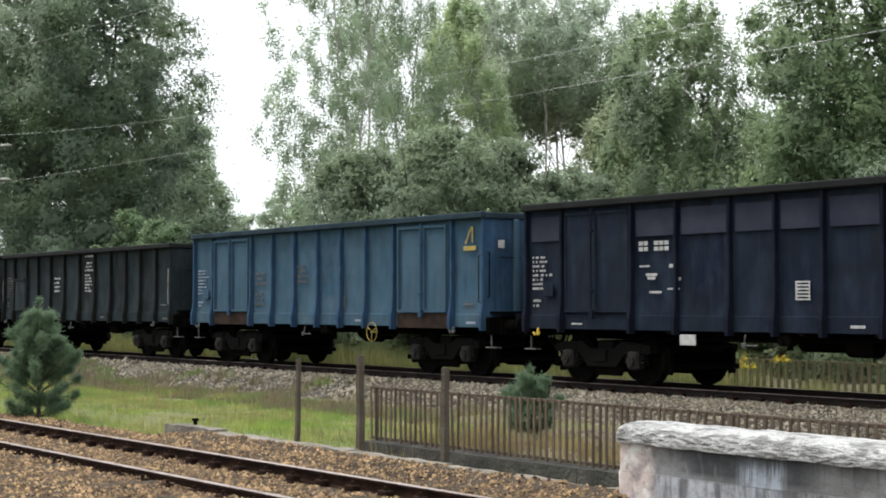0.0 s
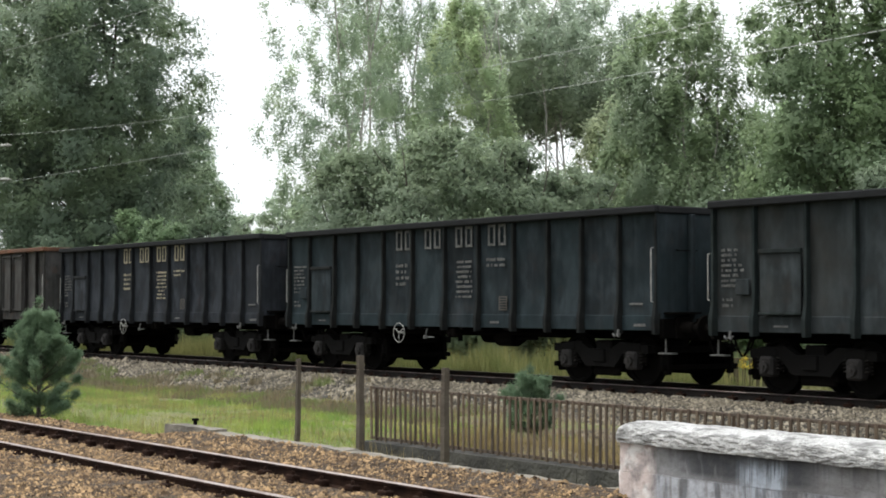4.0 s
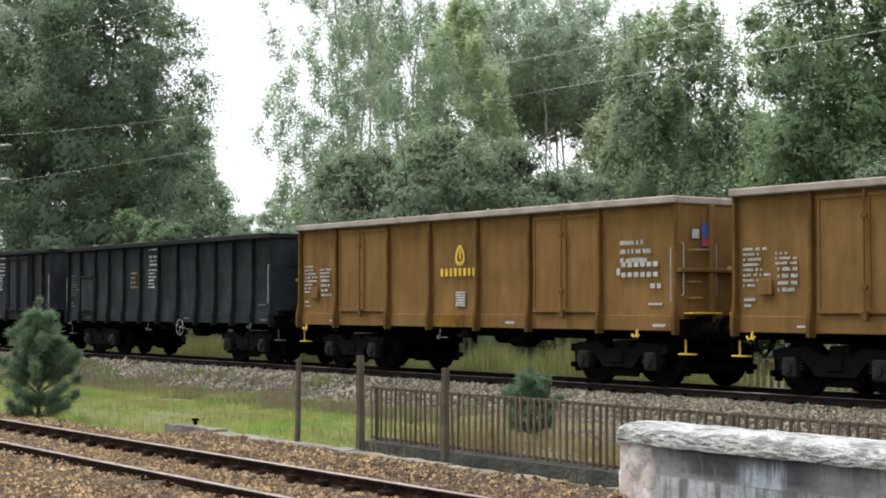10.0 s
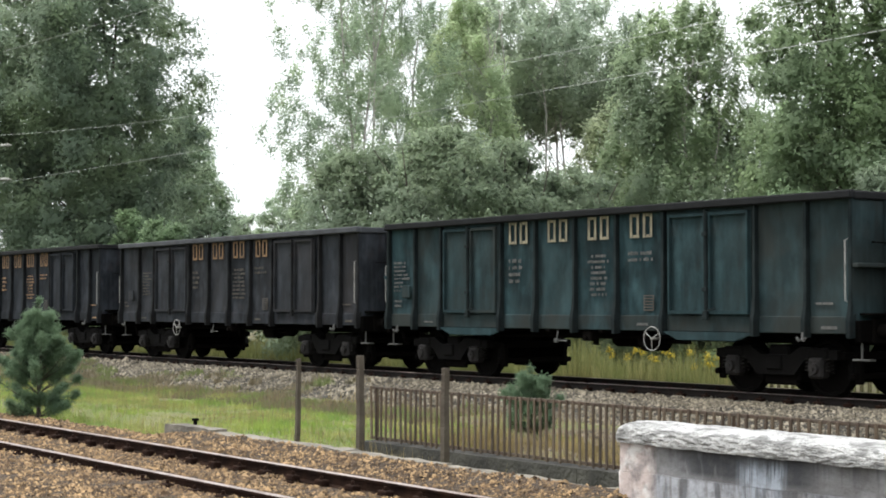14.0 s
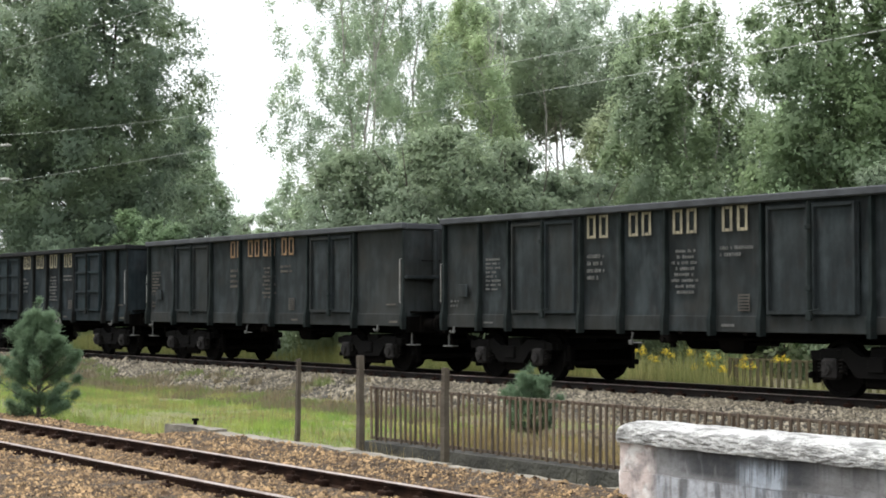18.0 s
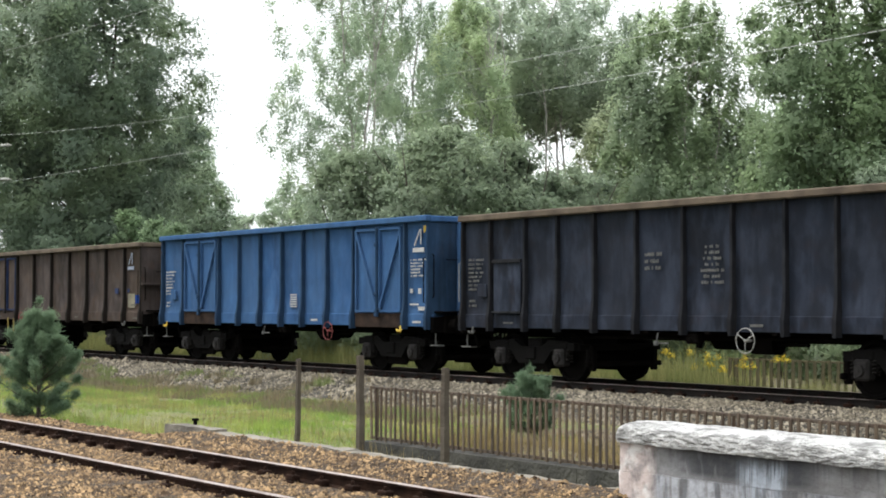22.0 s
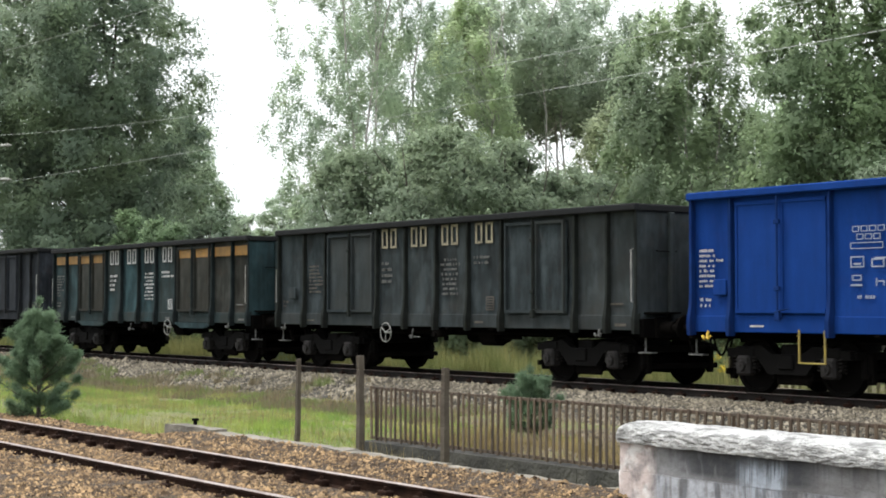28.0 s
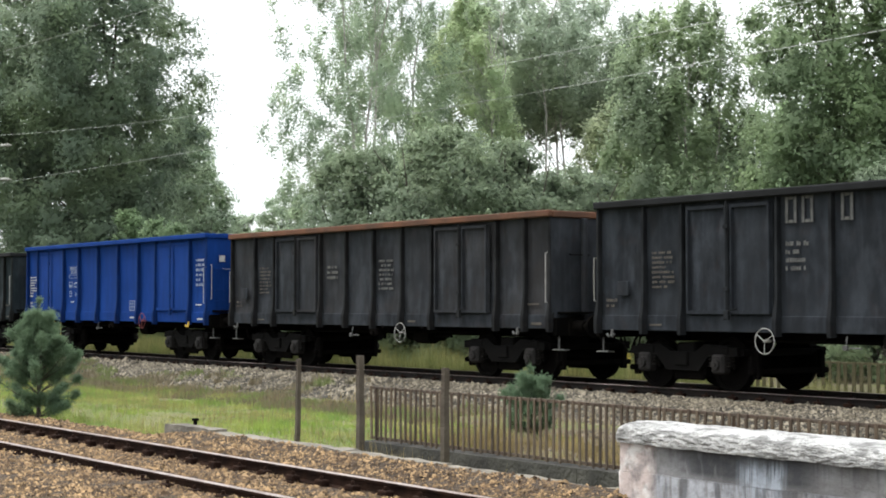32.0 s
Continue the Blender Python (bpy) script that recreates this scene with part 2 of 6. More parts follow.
PAINTS = {
    "navy": paint("navy_paint", (0.0051, 0.0080, 0.0204), (0.0108, 0.0169, 0.0276), wear=0.7, rusty=0.05),
    "skyblue": paint("faded_blue_paint", (0.0300, 0.0667, 0.1083), (0.0410, 0.0814, 0.1174), wear=0.8, rusty=0.18, dust=(0.2, 0.2, 0.18), dusty=0.2, grime=(0.02, 0.04, 0.06), patchy=0.3, mott=0.45),
    "blackgreen": paint("black_green_paint", (0.0106, 0.0137, 0.0158), (0.0184, 0.0236, 0.0267), alt=(0.018, 0.030, 0.034), patchy=0.6),
    "darkgreen": paint("dark_green_grey_paint", (0.0141, 0.0179, 0.0193), (0.0240, 0.0293, 0.0314)),
    "olive": paint("olive_grey_paint", (0.0173, 0.0226, 0.0246), (0.0281, 0.0361, 0.0394)),
    "drab": paint("drab_olive_brown_paint", (0.0175, 0.0190, 0.0170), (0.0285, 0.0300, 0.0268), rusty=0.12, patchy=0.3),
    "patchbrown": paint("patched_brown_paint", (0.0236, 0.0232, 0.0233), (0.0456, 0.0446, 0.0430), wear=0.8, rusty=0.3, dusty=0.2, alt=(0.062, 0.060, 0.055), patchy=0.85),
    "teal": paint("dark_teal_paint", (0.0137, 0.0282, 0.0334), (0.0250, 0.0410, 0.0452), wear=0.7, dusty=0.12, dust=(0.14, 0.15, 0.15)),
    "ochre": paint("ochre_brown_paint", (0.1223, 0.0700, 0.0234), (0.1496, 0.0894, 0.0351), wear=0.6, rusty=0.12, grime=(0.045, 0.022, 0.007), streak=0.4, patchy=0.2, mott=0.45),
    "slate": paint("slate_black_paint", (0.0139, 0.0162, 0.0198), (0.0237, 0.0273, 0.0328), alt=(0.016, 0.018, 0.020), patchy=0.6),
    "indigo": paint("indigo_black_paint", (0.0122, 0.0156, 0.0238), (0.0211, 0.0263, 0.0394), rusty=0.06, alt=(0.016, 0.017, 0.021)),
    "greenteal": paint("green_teal_paint", (0.0109, 0.0233, 0.0270), (0.0206, 0.0411, 0.0458), wear=0.8, alt=(0.030, 0.032, 0.029), patchy=0.9),
    "greyblack": paint("grey_black_paint", (0.0156, 0.0180, 0.0218), (0.0266, 0.0305, 0.0358)),
    "steelblue": paint("chalky_blue_paint", (0.0206, 0.0619, 0.1561), (0.0389, 0.0907, 0.1878), wear=0.8, rusty=0.05, dust=(0.15, 0.18, 0.23), dusty=0.1, grime=(0.02, 0.035, 0.07), patchy=0.3, mott=0.45),
    "umber": paint("rusty_umber_paint", (0.0301, 0.0261, 0.0262), (0.0514, 0.0422, 0.0405), wear=0.8, rusty=0.25, dusty=0.12, alt=(0.070, 0.049, 0.033), patchy=0.5),
    "royal": paint("royal_blue_paint", (0.0043, 0.0263, 0.1380), (0.0064, 0.0347, 0.1639), wear=0.6, rusty=0.03, dusty=0.01, grime=(0.003, 0.010, 0.045), streak=0.35, patchy=0.12, mott=0.25),
    "ochreyellow": paint("ochre_yellow_paint", (0.10, 0.056, 0.011), (0.12, 0.068, 0.014)),
    "bluetrim": paint("blue_door_trim", (0.0107, 0.0216, 0.0794), (0.0202, 0.0308, 0.0595), rusty=0.3),
}
SHADED = {}  # darker paints, scuffed: shade on ribs, bars, bolts and ends put into colour
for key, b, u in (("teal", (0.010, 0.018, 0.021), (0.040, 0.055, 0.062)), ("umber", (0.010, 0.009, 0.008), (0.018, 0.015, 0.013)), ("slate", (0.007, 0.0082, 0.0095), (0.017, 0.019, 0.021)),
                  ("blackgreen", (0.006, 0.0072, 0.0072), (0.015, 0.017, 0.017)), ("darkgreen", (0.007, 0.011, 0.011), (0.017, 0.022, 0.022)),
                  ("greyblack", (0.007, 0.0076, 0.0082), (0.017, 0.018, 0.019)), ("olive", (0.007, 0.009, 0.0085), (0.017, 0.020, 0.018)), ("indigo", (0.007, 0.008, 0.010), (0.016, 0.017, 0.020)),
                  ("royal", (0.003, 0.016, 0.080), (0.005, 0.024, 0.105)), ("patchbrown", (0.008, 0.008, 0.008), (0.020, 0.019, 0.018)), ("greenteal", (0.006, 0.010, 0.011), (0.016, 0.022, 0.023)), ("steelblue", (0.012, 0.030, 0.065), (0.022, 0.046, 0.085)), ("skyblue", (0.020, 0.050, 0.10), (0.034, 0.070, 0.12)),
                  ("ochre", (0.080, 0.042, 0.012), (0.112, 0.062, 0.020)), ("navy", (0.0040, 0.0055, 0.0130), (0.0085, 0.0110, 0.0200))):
    SHADED[key] = paint("shaded_" + key + "_paint", b, u, wear=0.8, streak=0.6, patchy=0.2, bright=0.4, mott=0.6 if key in ("ochre", "skyblue", "steelblue", "royal") else 1.0)
FADED = plain("faded_grey_navy", (0.030, 0.034, 0.050), (0.017, 0.020, 0.034), 2.0, 0.75, 0.0, 0.1, gloss=0.1)
# shadow along the far rails is put into their web colour
DARKRAIL = plain("shade_dark_rail", (0.016, 0.012, 0.010), (0.009, 0.008, 0.007), 4.0, 0.8, 0.0, 0.3, gloss=0.15)
LIME = plain("lime_wash", (0.34, 0.40, 0.47), (0.16, 0.20, 0.24), 4.0, 0.8, 0.0, 0.2)
SIGNBLUE = plain("sign_blue", (0.05, 0.08, 0.25), (0.04, 0.06, 0.18), 9.0, 0.6)

# ---- ground and line ----
RAIL_Z, TRACK_Y = 0.52, 20.39      # far line: rail head, centre
NEAR_Z, NEAR_Y = 0.17, 8.27        # near line
SOIL = Nodes("meadow_soil", 0.95)
_c = SOIL.mix(SOIL.noise(0.5, 5.0, 0.35, 0.65), (0.105, 0.135, 0.030), (0.15, 0.14, 0.06))
_c = SOIL.mix(SOIL.times(SOIL.along("Y", 14.2, 15.8), SOIL.noise(1.1, 4.0, 0.35, 0.55)), _c, (0.115, 0.088, 0.058))
SOIL.colour(SOIL.mix(SOIL.noise(9.0, 5.0, 0.4, 0.7), _c, (0.05, 0.06, 0.02), 0.6))
SOIL.bump(SOIL.noise(14.0, 5.0), 0.5, 0.05)


def stone_bed(name, c1, c2, c3):
    n = Nodes(name, 0.95)
    c = n.mix(n.noise(16.0, 5.0, 0.35, 0.65), c1, c2)
    n.colour(n.mix(n.noise(1.2, 4.0, 0.4, 0.65), c, c3, 0.6))
    n.bump(n.noise(22.0, 4.0), 0.9, 0.05)
    return n.mat


def stone_mat(name, c1, c2, c3):
    n = Nodes(name, 0.9)
    grade = n.t.nodes.new("ShaderNodeMath")          # most stones dull, a few pale
    grade.operation = "POWER"
    grade.inputs[1].default_value = 1.7
    n.link(n.island(), grade.inputs[0])
    c = n.mix(grade.outputs[0], c1, c2)
    c = n.mix(n.noise(0.9, 4.0, 0.42, 0.62), c, c3, 0.4)
    n.colour(n.mix(n.noise(60.0, 3.0), c, tuple(v * 0.55 for v in c1), 0.3))
    return n.mat


# Beds darker than their stones: shade in the gaps put into the colour.
GREYBED = stone_bed("gap_shade_grey_bed", (0.016, 0.014, 0.011), (0.045, 0.040, 0.033), (0.024, 0.021, 0.014))
BROWNBED = stone_bed("gap_shade_brown_bed", (0.024, 0.014, 0.006), (0.080, 0.049, 0.023), (0.034, 0.021, 0.010))
GREYSTONE = stone_mat("grey_ballast_stone", (0.022, 0.018, 0.012), (0.33, 0.288, 0.215), (0.11, 0.092, 0.058))
BROWNSTONE = stone_mat("brown_ballast_stone", (0.032, 0.017, 0.006), (0.42, 0.275, 0.135), (0.070, 0.037, 0.015))


SPILLSTONE = stone_mat("brown_grey_spill_stone", (0.030, 0.024, 0.015), (0.30, 0.25, 0.18), (0.085, 0.066, 0.036))


def rise(y):
    """Height of the ground across the lines."""
    ks = [(-400, -0.02), (5.0, -0.02), (6.2, 0.0), (10.0, -0.05), (10.7, -0.05), (11.2, -0.22), (12.3, -0.22), (12.7, -0.06), (15.6, -0.03), (17.4, 0.10), (18.6, 0.22),
          (22.4, 0.22), (24.2, 0.02), (27.0, 0.0), (3000, 0.0)]
    for (a, za), (b, zb) in zip(ks, ks[1:]):
        if y <= b:
            u = (y - a) / (b - a)
            return za + (zb - za) * u
    return 0.0


def sheet(name, xs, ys, height, mat):
    v = np.array([(x, y, height(x, y)) for y in ys for x in xs])
    nx = len(xs)
    f = np.array([(j * nx + i, j * nx + i + 1, (j + 1) * nx + i + 1, (j + 1) * nx + i) for j in range(len(ys) - 1) for i in range(nx - 1)])
    return new(name, raw_mesh(name, v, f, mat, True))


GX = [-3000, -1200, -500, -250] + [-160 + 4 * i for i in range(18)] + [-88 + 0.8 * i for i in range(125)] + [14, 20, 40, 120, 500, 3000]
GY = [-3000, -800, -200, -60, -20, -5, 0, 3] + [5 + 0.4 * i for i in range(62)] + [30, 33, 37, 45, 60, 100, 200, 600, 3000]
ground = sheet("ground", GX, GY, lambda x, y: rise(y) + (0.05 * noise.noise((x * 0.5, y * 0.5, 0)) + 0.025 * noise.noise((x * 2, y * 2, 3)) if 10.8 < y < 16.5 or 24 < y < 29 else 0.0), SOIL.mat)
tagged(ground, "trampled green meadow ground beside the railway lines", "ground", kind="structure")


def bed(name, y0, y1, top, foot, x0, x1, mat, label):
    """A ballast bank with rounded shoulders and a lumpy skin."""
    ys = np.linspace(y0, y1, 34 if name == "ballast_bed_far" else 76)
    xs = np.linspace(x0, x1, int((x1 - x0) / 0.45))

    def h(x, y):
        d = min(y - y0, y1 - y)
        s = min(1.0, max(0.0, d / foot))
        s = s * s * (3 - 2 * s)
        heap = 0.15 * max(0.0, min(1.0, (y - 9.5) / 0.9)) * max(0.0, min(1.0, (x + 22.2) / 1.6)) if name == "ballast_bed_near" and y < 10.5 else 0.0
        return heap + rise(y0 if y < (y0 + y1) / 2 else y1) - 0.06 + (top - rise(y0) + 0.06) * s + 0.03 * noise.noise((x * 3, y * 3, 7)) * (0.3 + s)
    ob = sheet(name, xs, ys, h, mat)
    return tagged(ob, label, "ballast", kind="structure"), h


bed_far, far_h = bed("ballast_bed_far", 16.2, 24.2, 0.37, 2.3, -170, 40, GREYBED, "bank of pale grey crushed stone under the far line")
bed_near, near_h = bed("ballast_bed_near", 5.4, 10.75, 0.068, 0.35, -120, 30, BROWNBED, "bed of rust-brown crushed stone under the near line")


def stones(rng, n, xr, yr, height, size, sink=0.25):
    """Angular stones scattered over a bed: verts and faces of one mesh."""
    base = np.array([(1, 0, -0.35), (0, 1, -0.35), (-1, 0, -0.35), (0, -1, -0.35), (0.25, 0.1, 0.9), (-0.3, -0.1, 0.75)], float)
    face = np.array([(0, 1, 4), (1, 2, 5), (2, 3, 5), (3, 0, 4), (1, 5, 4), (3, 4, 5)])
    x = rng.uniform(*xr, n)
    y = rng.uniform(*yr, n)
    z = np.array([height(a, b) for a, b in zip(x, y)])
    s = size * rng.lognormal(0, 0.38, n)
    v = base[None] * s[:, None, None] * rng.uniform(0.55, 1.15, (n, 6, 3)) + rng.normal(0, 0.22, (n, 6, 3)) * s[:, None, None]
    a = rng.uniform(0, 6.283, n)
    c, sn = np.cos(a)[:, None], np.sin(a)[:, None]
    v = np.stack([v[..., 0] * c - v[..., 1] * sn, v[..., 0] * sn + v[..., 1] * c, v[..., 2] * 0.75], -1)
    v += np.stack([x, y, z + s * sink], -1)[:, None]
    f = face[None] + (np.arange(n) * 6)[:, None, None]
    return v.reshape(-1, 3), f.reshape(-1, 3)


rng = np.random.default_rng(4)
v, f = stones(rng, 32000, (-25, -11), (16.3, 19.45), far_h, 0.0225)
tagged(new("ballast_stones", raw_mesh("ballast_stones", v, f, GREYSTONE)), "sharp grey crushed stones behind the steel fence", "ballast", kind="stuff")
v, f = stones(rng, 17000, (-44, -25), (16.3, 19.45), far_h, 0.030)
tagged(new("ballast_stones", raw_mesh("ballast_stones", v, f, GREYSTONE)), "loose pale grey crushed stones along the far rail", "ballast", kind="stuff")
v, f = stones(rng, 9000, (-80, -44), (16.3, 19.45), far_h, 0.04)
tagged(new("ballast_stones", raw_mesh("ballast_stones", v, f, GREYSTONE)), "loose grey crushed stones further down the far rail", "ballast", kind="stuff")
v, f = stones(rng, 66000, (-28, -9), (5.6, 10.45), near_h, 0.0175)
tagged(new("ballast_stones", raw_mesh("ballast_stones", v, f, BROWNSTONE)), "loose rust-brown crushed stones round the near rails", "ballast", kind="stuff")

v, f = stones(rng, 14000, (-21, -9), (12.75, 16.6), lambda x, y: rise(y) if noise.noise((x * 0.8, y * 0.8, 4)) + (x + 18.6) * 0.3 > 0.0 else -0.5, 0.029)
tagged(new("ballast_stones", raw_mesh("ballast_stones", v, f, SPILLSTONE)), "grey-brown stones spilled behind the steel fence", "ballast", kind="stuff")

kinds = []
for k in range(8):
    v, f = stones(rng, 1, (0, 0.001), (0, 0.001), lambda x, y: 0.0, 0.027)
    kinds.append(raw_mesh("ballast_stone", v, f, BROWNSTONE))
for k in range(280):
    x, y = rng.uniform(-19.5, -10.0), rng.choice((rng.uniform(5.9, 7.2), rng.uniform(7.8, 8.8), rng.uniform(9.3, 10.3)))
    o = hang("ballast_stone", kinds[k % 8], bed_near, at=(x, y, near_h(x, y) + 0.012))
    o.rotation_euler = (0, 0, rng.uniform(0, 6.28))

RAIL_PROFILE = [(-0.07, 0), (0.07, 0), (0.07, 0.012), (0.012, 0.032), (0.009, 0.115), (0.034, 0.125), (0.036, 0.150), (0.026, 0.158),
                (-0.026, 0.158), (-0.036, 0.150), (-0.034, 0.125), (-0.009, 0.115), (-0.012, 0.032), (-0.07, 0.012)]


def rail_line(name, y, top, x0, x1, parent, label, web):
    bm = bmesh.new()
    ends = [[bm.verts.new((x, y + a, top - 0.158 + b)) for a, b in RAIL_PROFILE] for x in (x0, x1)]
    n = len(RAIL_PROFILE)
    for i in range(n):
        fc = bm.faces.new((ends[0][i], ends[0][(i + 1) % n], ends[1][(i + 1) % n], ends[1][i]))
        fc.material_index = 1 if i in (7, 6, 8) else 0
    bm.faces.new(ends[0])
    bm.faces.new(ends[1][::-1])
    bmesh.ops.recalc_face_normals(bm, faces=bm.faces[:])
    ob = part(name, bm, web, parent, label)
    ob.data.materials.append(RAILTOP)
    return ob


SLEEPER = plain("weathered_sleeper", (0.075, 0.055, 0.042), (0.045, 0.035, 0.030), 2.5, 0.95, 0.0, 0.5)


def line(label, y, top, x0, x1, s0, s1, web):
    t = thing("railway_track", label, "railway track", (0, y, top - 0.158), kind="structure")
    for k in (-0.7535, 0.7535):
        rail_line("rail", k, 0.158, x0, x1, t, "rusty steel rail with a worn running head", web)
    bm = bmesh.new()
    soft_box(bm, -0.125, -1.3, -0.20, 0.125, 1.3, -0.012, 0.015)
    me = bm_mesh("sleeper", bm, SLEEPER)
    # chairs raised and left dark to stand in for shaded openings under the rail
    bm = bmesh.new()
    soft_box(bm, -0.09, -0.19, -0.012, 0.09, 0.19, 0.022, 0.006)
    for a in (-0.115, 0.115):
        soft_box(bm, -0.085, a - 0.05, 0.02, 0.085, a + 0.05, 0.085, 0.012)
        cyl(bm, (0.0, a, 0.085), (0.0, a, 0.125), 0.024, 0.02, 6)
    plate = bm_mesh("rail_chair", bm, RAILRUST)
    for i in range(int((s1 - s0) / 0.62)):
        s = hang("sleeper", me, t, at=(s0 + 0.62 * i, 0, 0))
        for k in (-0.7535, 0.7535):
            hang("rail_chair", plate, s, at=(0, k, 0))
    return t


line("far railway line of rusty rails on a stone bank", TRACK_Y, RAIL_Z, -1200, 300, -60, -8, DARKRAIL)
line("near railway line of rusty rails on brown ballast", NEAR_Y, NEAR_Z, -1200, 300, -34, -6, RAILRUST)

# ---- walls and fences ----
n = Nodes("stained_concrete", 0.9)
c = n.mix(n.noise(1.6, 5.0, 0.4, 0.6), (0.13, 0.127, 0.128), (0.235, 0.235, 0.24))
c = n.mix(n.noise(3.0, 8.0, 0.42, 0.60, n.stretch(1.0, 1.0, 1.6)), c, (0.11, 0.105, 0.10), 0.6)
streak = n.noise(1.0, 8.0, 0.44, 0.58, n.stretch(16.0, 16.0, 1.0))
# a wet black stain under the cap, with pale lime runs in it
damp = n.times(n.times(n.along("X", -10.95, -10.45), n.along("X", -8.95, -9.25)), n.along("Z", 0.36, 0.46))
c = n.mix(n.times(damp, n.noise(5.0, 8.0, 0.22, 0.42, n.stretch(1.6, 1.6, 0.6))), c, (0.026, 0.028, 0.032), 0.97)
run = n.times(n.times(n.along("X", -10.0, -9.86), n.along("X", -9.36, -9.48)), n.noise(1.0, 7.0, 0.40, 0.56, n.stretch(22.0, 22.0, 1.6)))
c = n.mix(n.times(run, n.along("Z", 0.66, 0.54)), c, (0.33, 0.37, 0.42), 0.75)
c = n.mix(n.times(streak, n.along("Z", 0.40, 0.60)), c, (0.045, 0.045, 0.048), 0.55)
# lime-white runs on the lower course
low = n.times(n.along("Z", 0.40, 0.375), n.along("X", -11.15, -10.95))
c = n.mix(n.times(low, n.noise(1.0, 8.0, 0.38, 0.54, n.stretch(12.0, 12.0, 1.4))), c, (0.40, 0.42, 0.46), 0.6)
c = n.mix(n.times(low, n.noise(1.0, 7.0, 0.50, 0.58, n.stretch(7.0, 7.0, 0.9))), c, (0.055, 0.055, 0.06), 0.7)
# pinkish plaster at the end
face = n.times(n.along("X", -10.98, -11.14), n.noise(5.0, 6.0, 0.25, 0.45))
c = n.mix(face, c, (0.50, 0.415, 0.385), 0.9)
c = n.mix(n.times(face, n.noise(4.0, 6.0, 0.50, 0.60)), c, (0.62, 0.61, 0.59), 0.8)
c = n.mix(n.noise(14.0, 6.0, 0.48, 0.7), c, (0.07, 0.068, 0.065), 0.45)
n.colour(c)
n.bump(n.noise(30.0, 6.0), 0.25, 0.01)
WALLMAT = n.mat
n = Nodes("rough_cap_concrete", 0.95)
c = n.mix(n.noise(5.0, 8.0, 0.35, 0.65, n.stretch(0.6, 1.0, 1.4)), (0.33, 0.33, 0.32), (0.62, 0.62, 0.61))
c = n.mix(n.noise(9.0, 8.0, 0.5, 0.62, n.stretch(0.5, 1.0, 1.6)), c, (0.12, 0.12, 0.115), 0.7)
c = n.mix(n.noise(40.0, 4.0, 0.45, 0.7), c, (0.16, 0.155, 0.15), 0.5)
n.colour(c)
n.bump(n.noise(22.0, 9.0, 0.3, 0.7, n.stretch(0.5, 1.0, 1.3)), 1.0, 0.05)
CAPMAT = n.mat
CURBMAT = plain("grey_kerb_concrete", (0.23, 0.21, 0.175), (0.09, 0.082, 0.068), 2.5, 0.95, 0.0, 0.6, 18.0, 0.03)
BASEMAT = plain("dark_base_concrete", (0.075, 0.072, 0.063), (0.026, 0.026, 0.024), 2.0, 0.95, 0.0, 0.5, 18.0, 0.03)
n = Nodes("rusty_fence_steel", 0.85)
c = n.mix(n.own(), (0.026, 0.018, 0.013), (0.125, 0.095, 0.064))
c = n.mix(n.noise(6.0, 5.0, 0.42, 0.62), c, (0.060, 0.034, 0.020), 0.75)
n.colour(c)
n.bump(n.noise(50.0), 0.3, 0.004)
PICKET = n.mat
POSTMAT = plain("weathered_concrete_post", (0.095, 0.080, 0.062), (0.045, 0.035, 0.026), 3.0, 0.95, 0.0, 0.6, 25.0, 0.02)
GREYWOOD = plain("grey_weathered_picket", (0.105, 0.094, 0.050), (0.060, 0.054, 0.030), 3.0, 0.95, 0.0, 0.4)


def lumpy_block(name, x0, x1, y0, y1, z0, z1, mat, parent, step=0.08, amp=0.02, rough=3.0, round_end=0.0, label="", dome=0.0):
    """A block of rough concrete whose skin is broken up by noise."""
    nx, ny, nz = max(2, int((x1 - x0) / step)), max(2, int((y1 - y0) / step)), max(2, int((z1 - z0) / step))
    bm = bmesh.new()
    idx = {}

    def vert(i, j, k):
        if (i, j, k) not in idx:
            u, w, q = i / nx, j / ny, k / nz
            p = Vector((x0 + (x1 - x0) * u, y0 + (y1 - y0) * w, z0 + (z1 - z0) * q))
            if round_end:
                d = max(0.0, x0 + round_end - p.x) / round_end
                mid = (y0 + y1) / 2
                p.y = mid + (p.y - mid) * math.sqrt(max(0.0, 1 - 0.75 * d * d))
            if dome:
                p.z -= dome * (abs(w - 0.5) * 2) ** 3 * q
                p.y += (0.5 - w) * dome * 0.8 * (abs(q - 0.4) * 1.6) ** 2
                p.z -= dome * max(0.0, 1 - (p.x - x0) / 0.25) ** 2 * q
            p += amp * noise.noise_vector(p * rough) + amp * 0.5 * noise.noise_vector(p * rough * 3.1)
            idx[i, j, k] = bm.verts.new(p)
        return idx[i, j, k]
    for i in range(nx):
        for j in range(ny):
            for k, s in ((0, -1), (nz, 1)):
                q = [vert(i, j, k), vert(i + 1, j, k), vert(i + 1, j + 1, k), vert(i, j + 1, k)]
                bm.faces.new(q if s > 0 else q[::-1])
    for i in range(nx):
        for k in range(nz):
            for j, s in ((0, 1), (ny, -1)):
                q = [vert(i, j, k), vert(i + 1, j, k), vert(i + 1, j, k + 1), vert(i, j, k + 1)]
                bm.faces.new(q if s > 0 else q[::-1])
    for j in range(ny):
        for k in range(nz):
            for i, s in ((0, -1), (nx, 1)):
                q = [vert(i, j, k), vert(i, j + 1, k), vert(i, j + 1, k + 1), vert(i, j, k + 1)]
                bm.faces.new(q if s > 0 else q[::-1])
    ob = part(name, bm, mat, parent, label, True)
    ob.data.set_sharp_from_angle(angle=radians(42))
    return ob


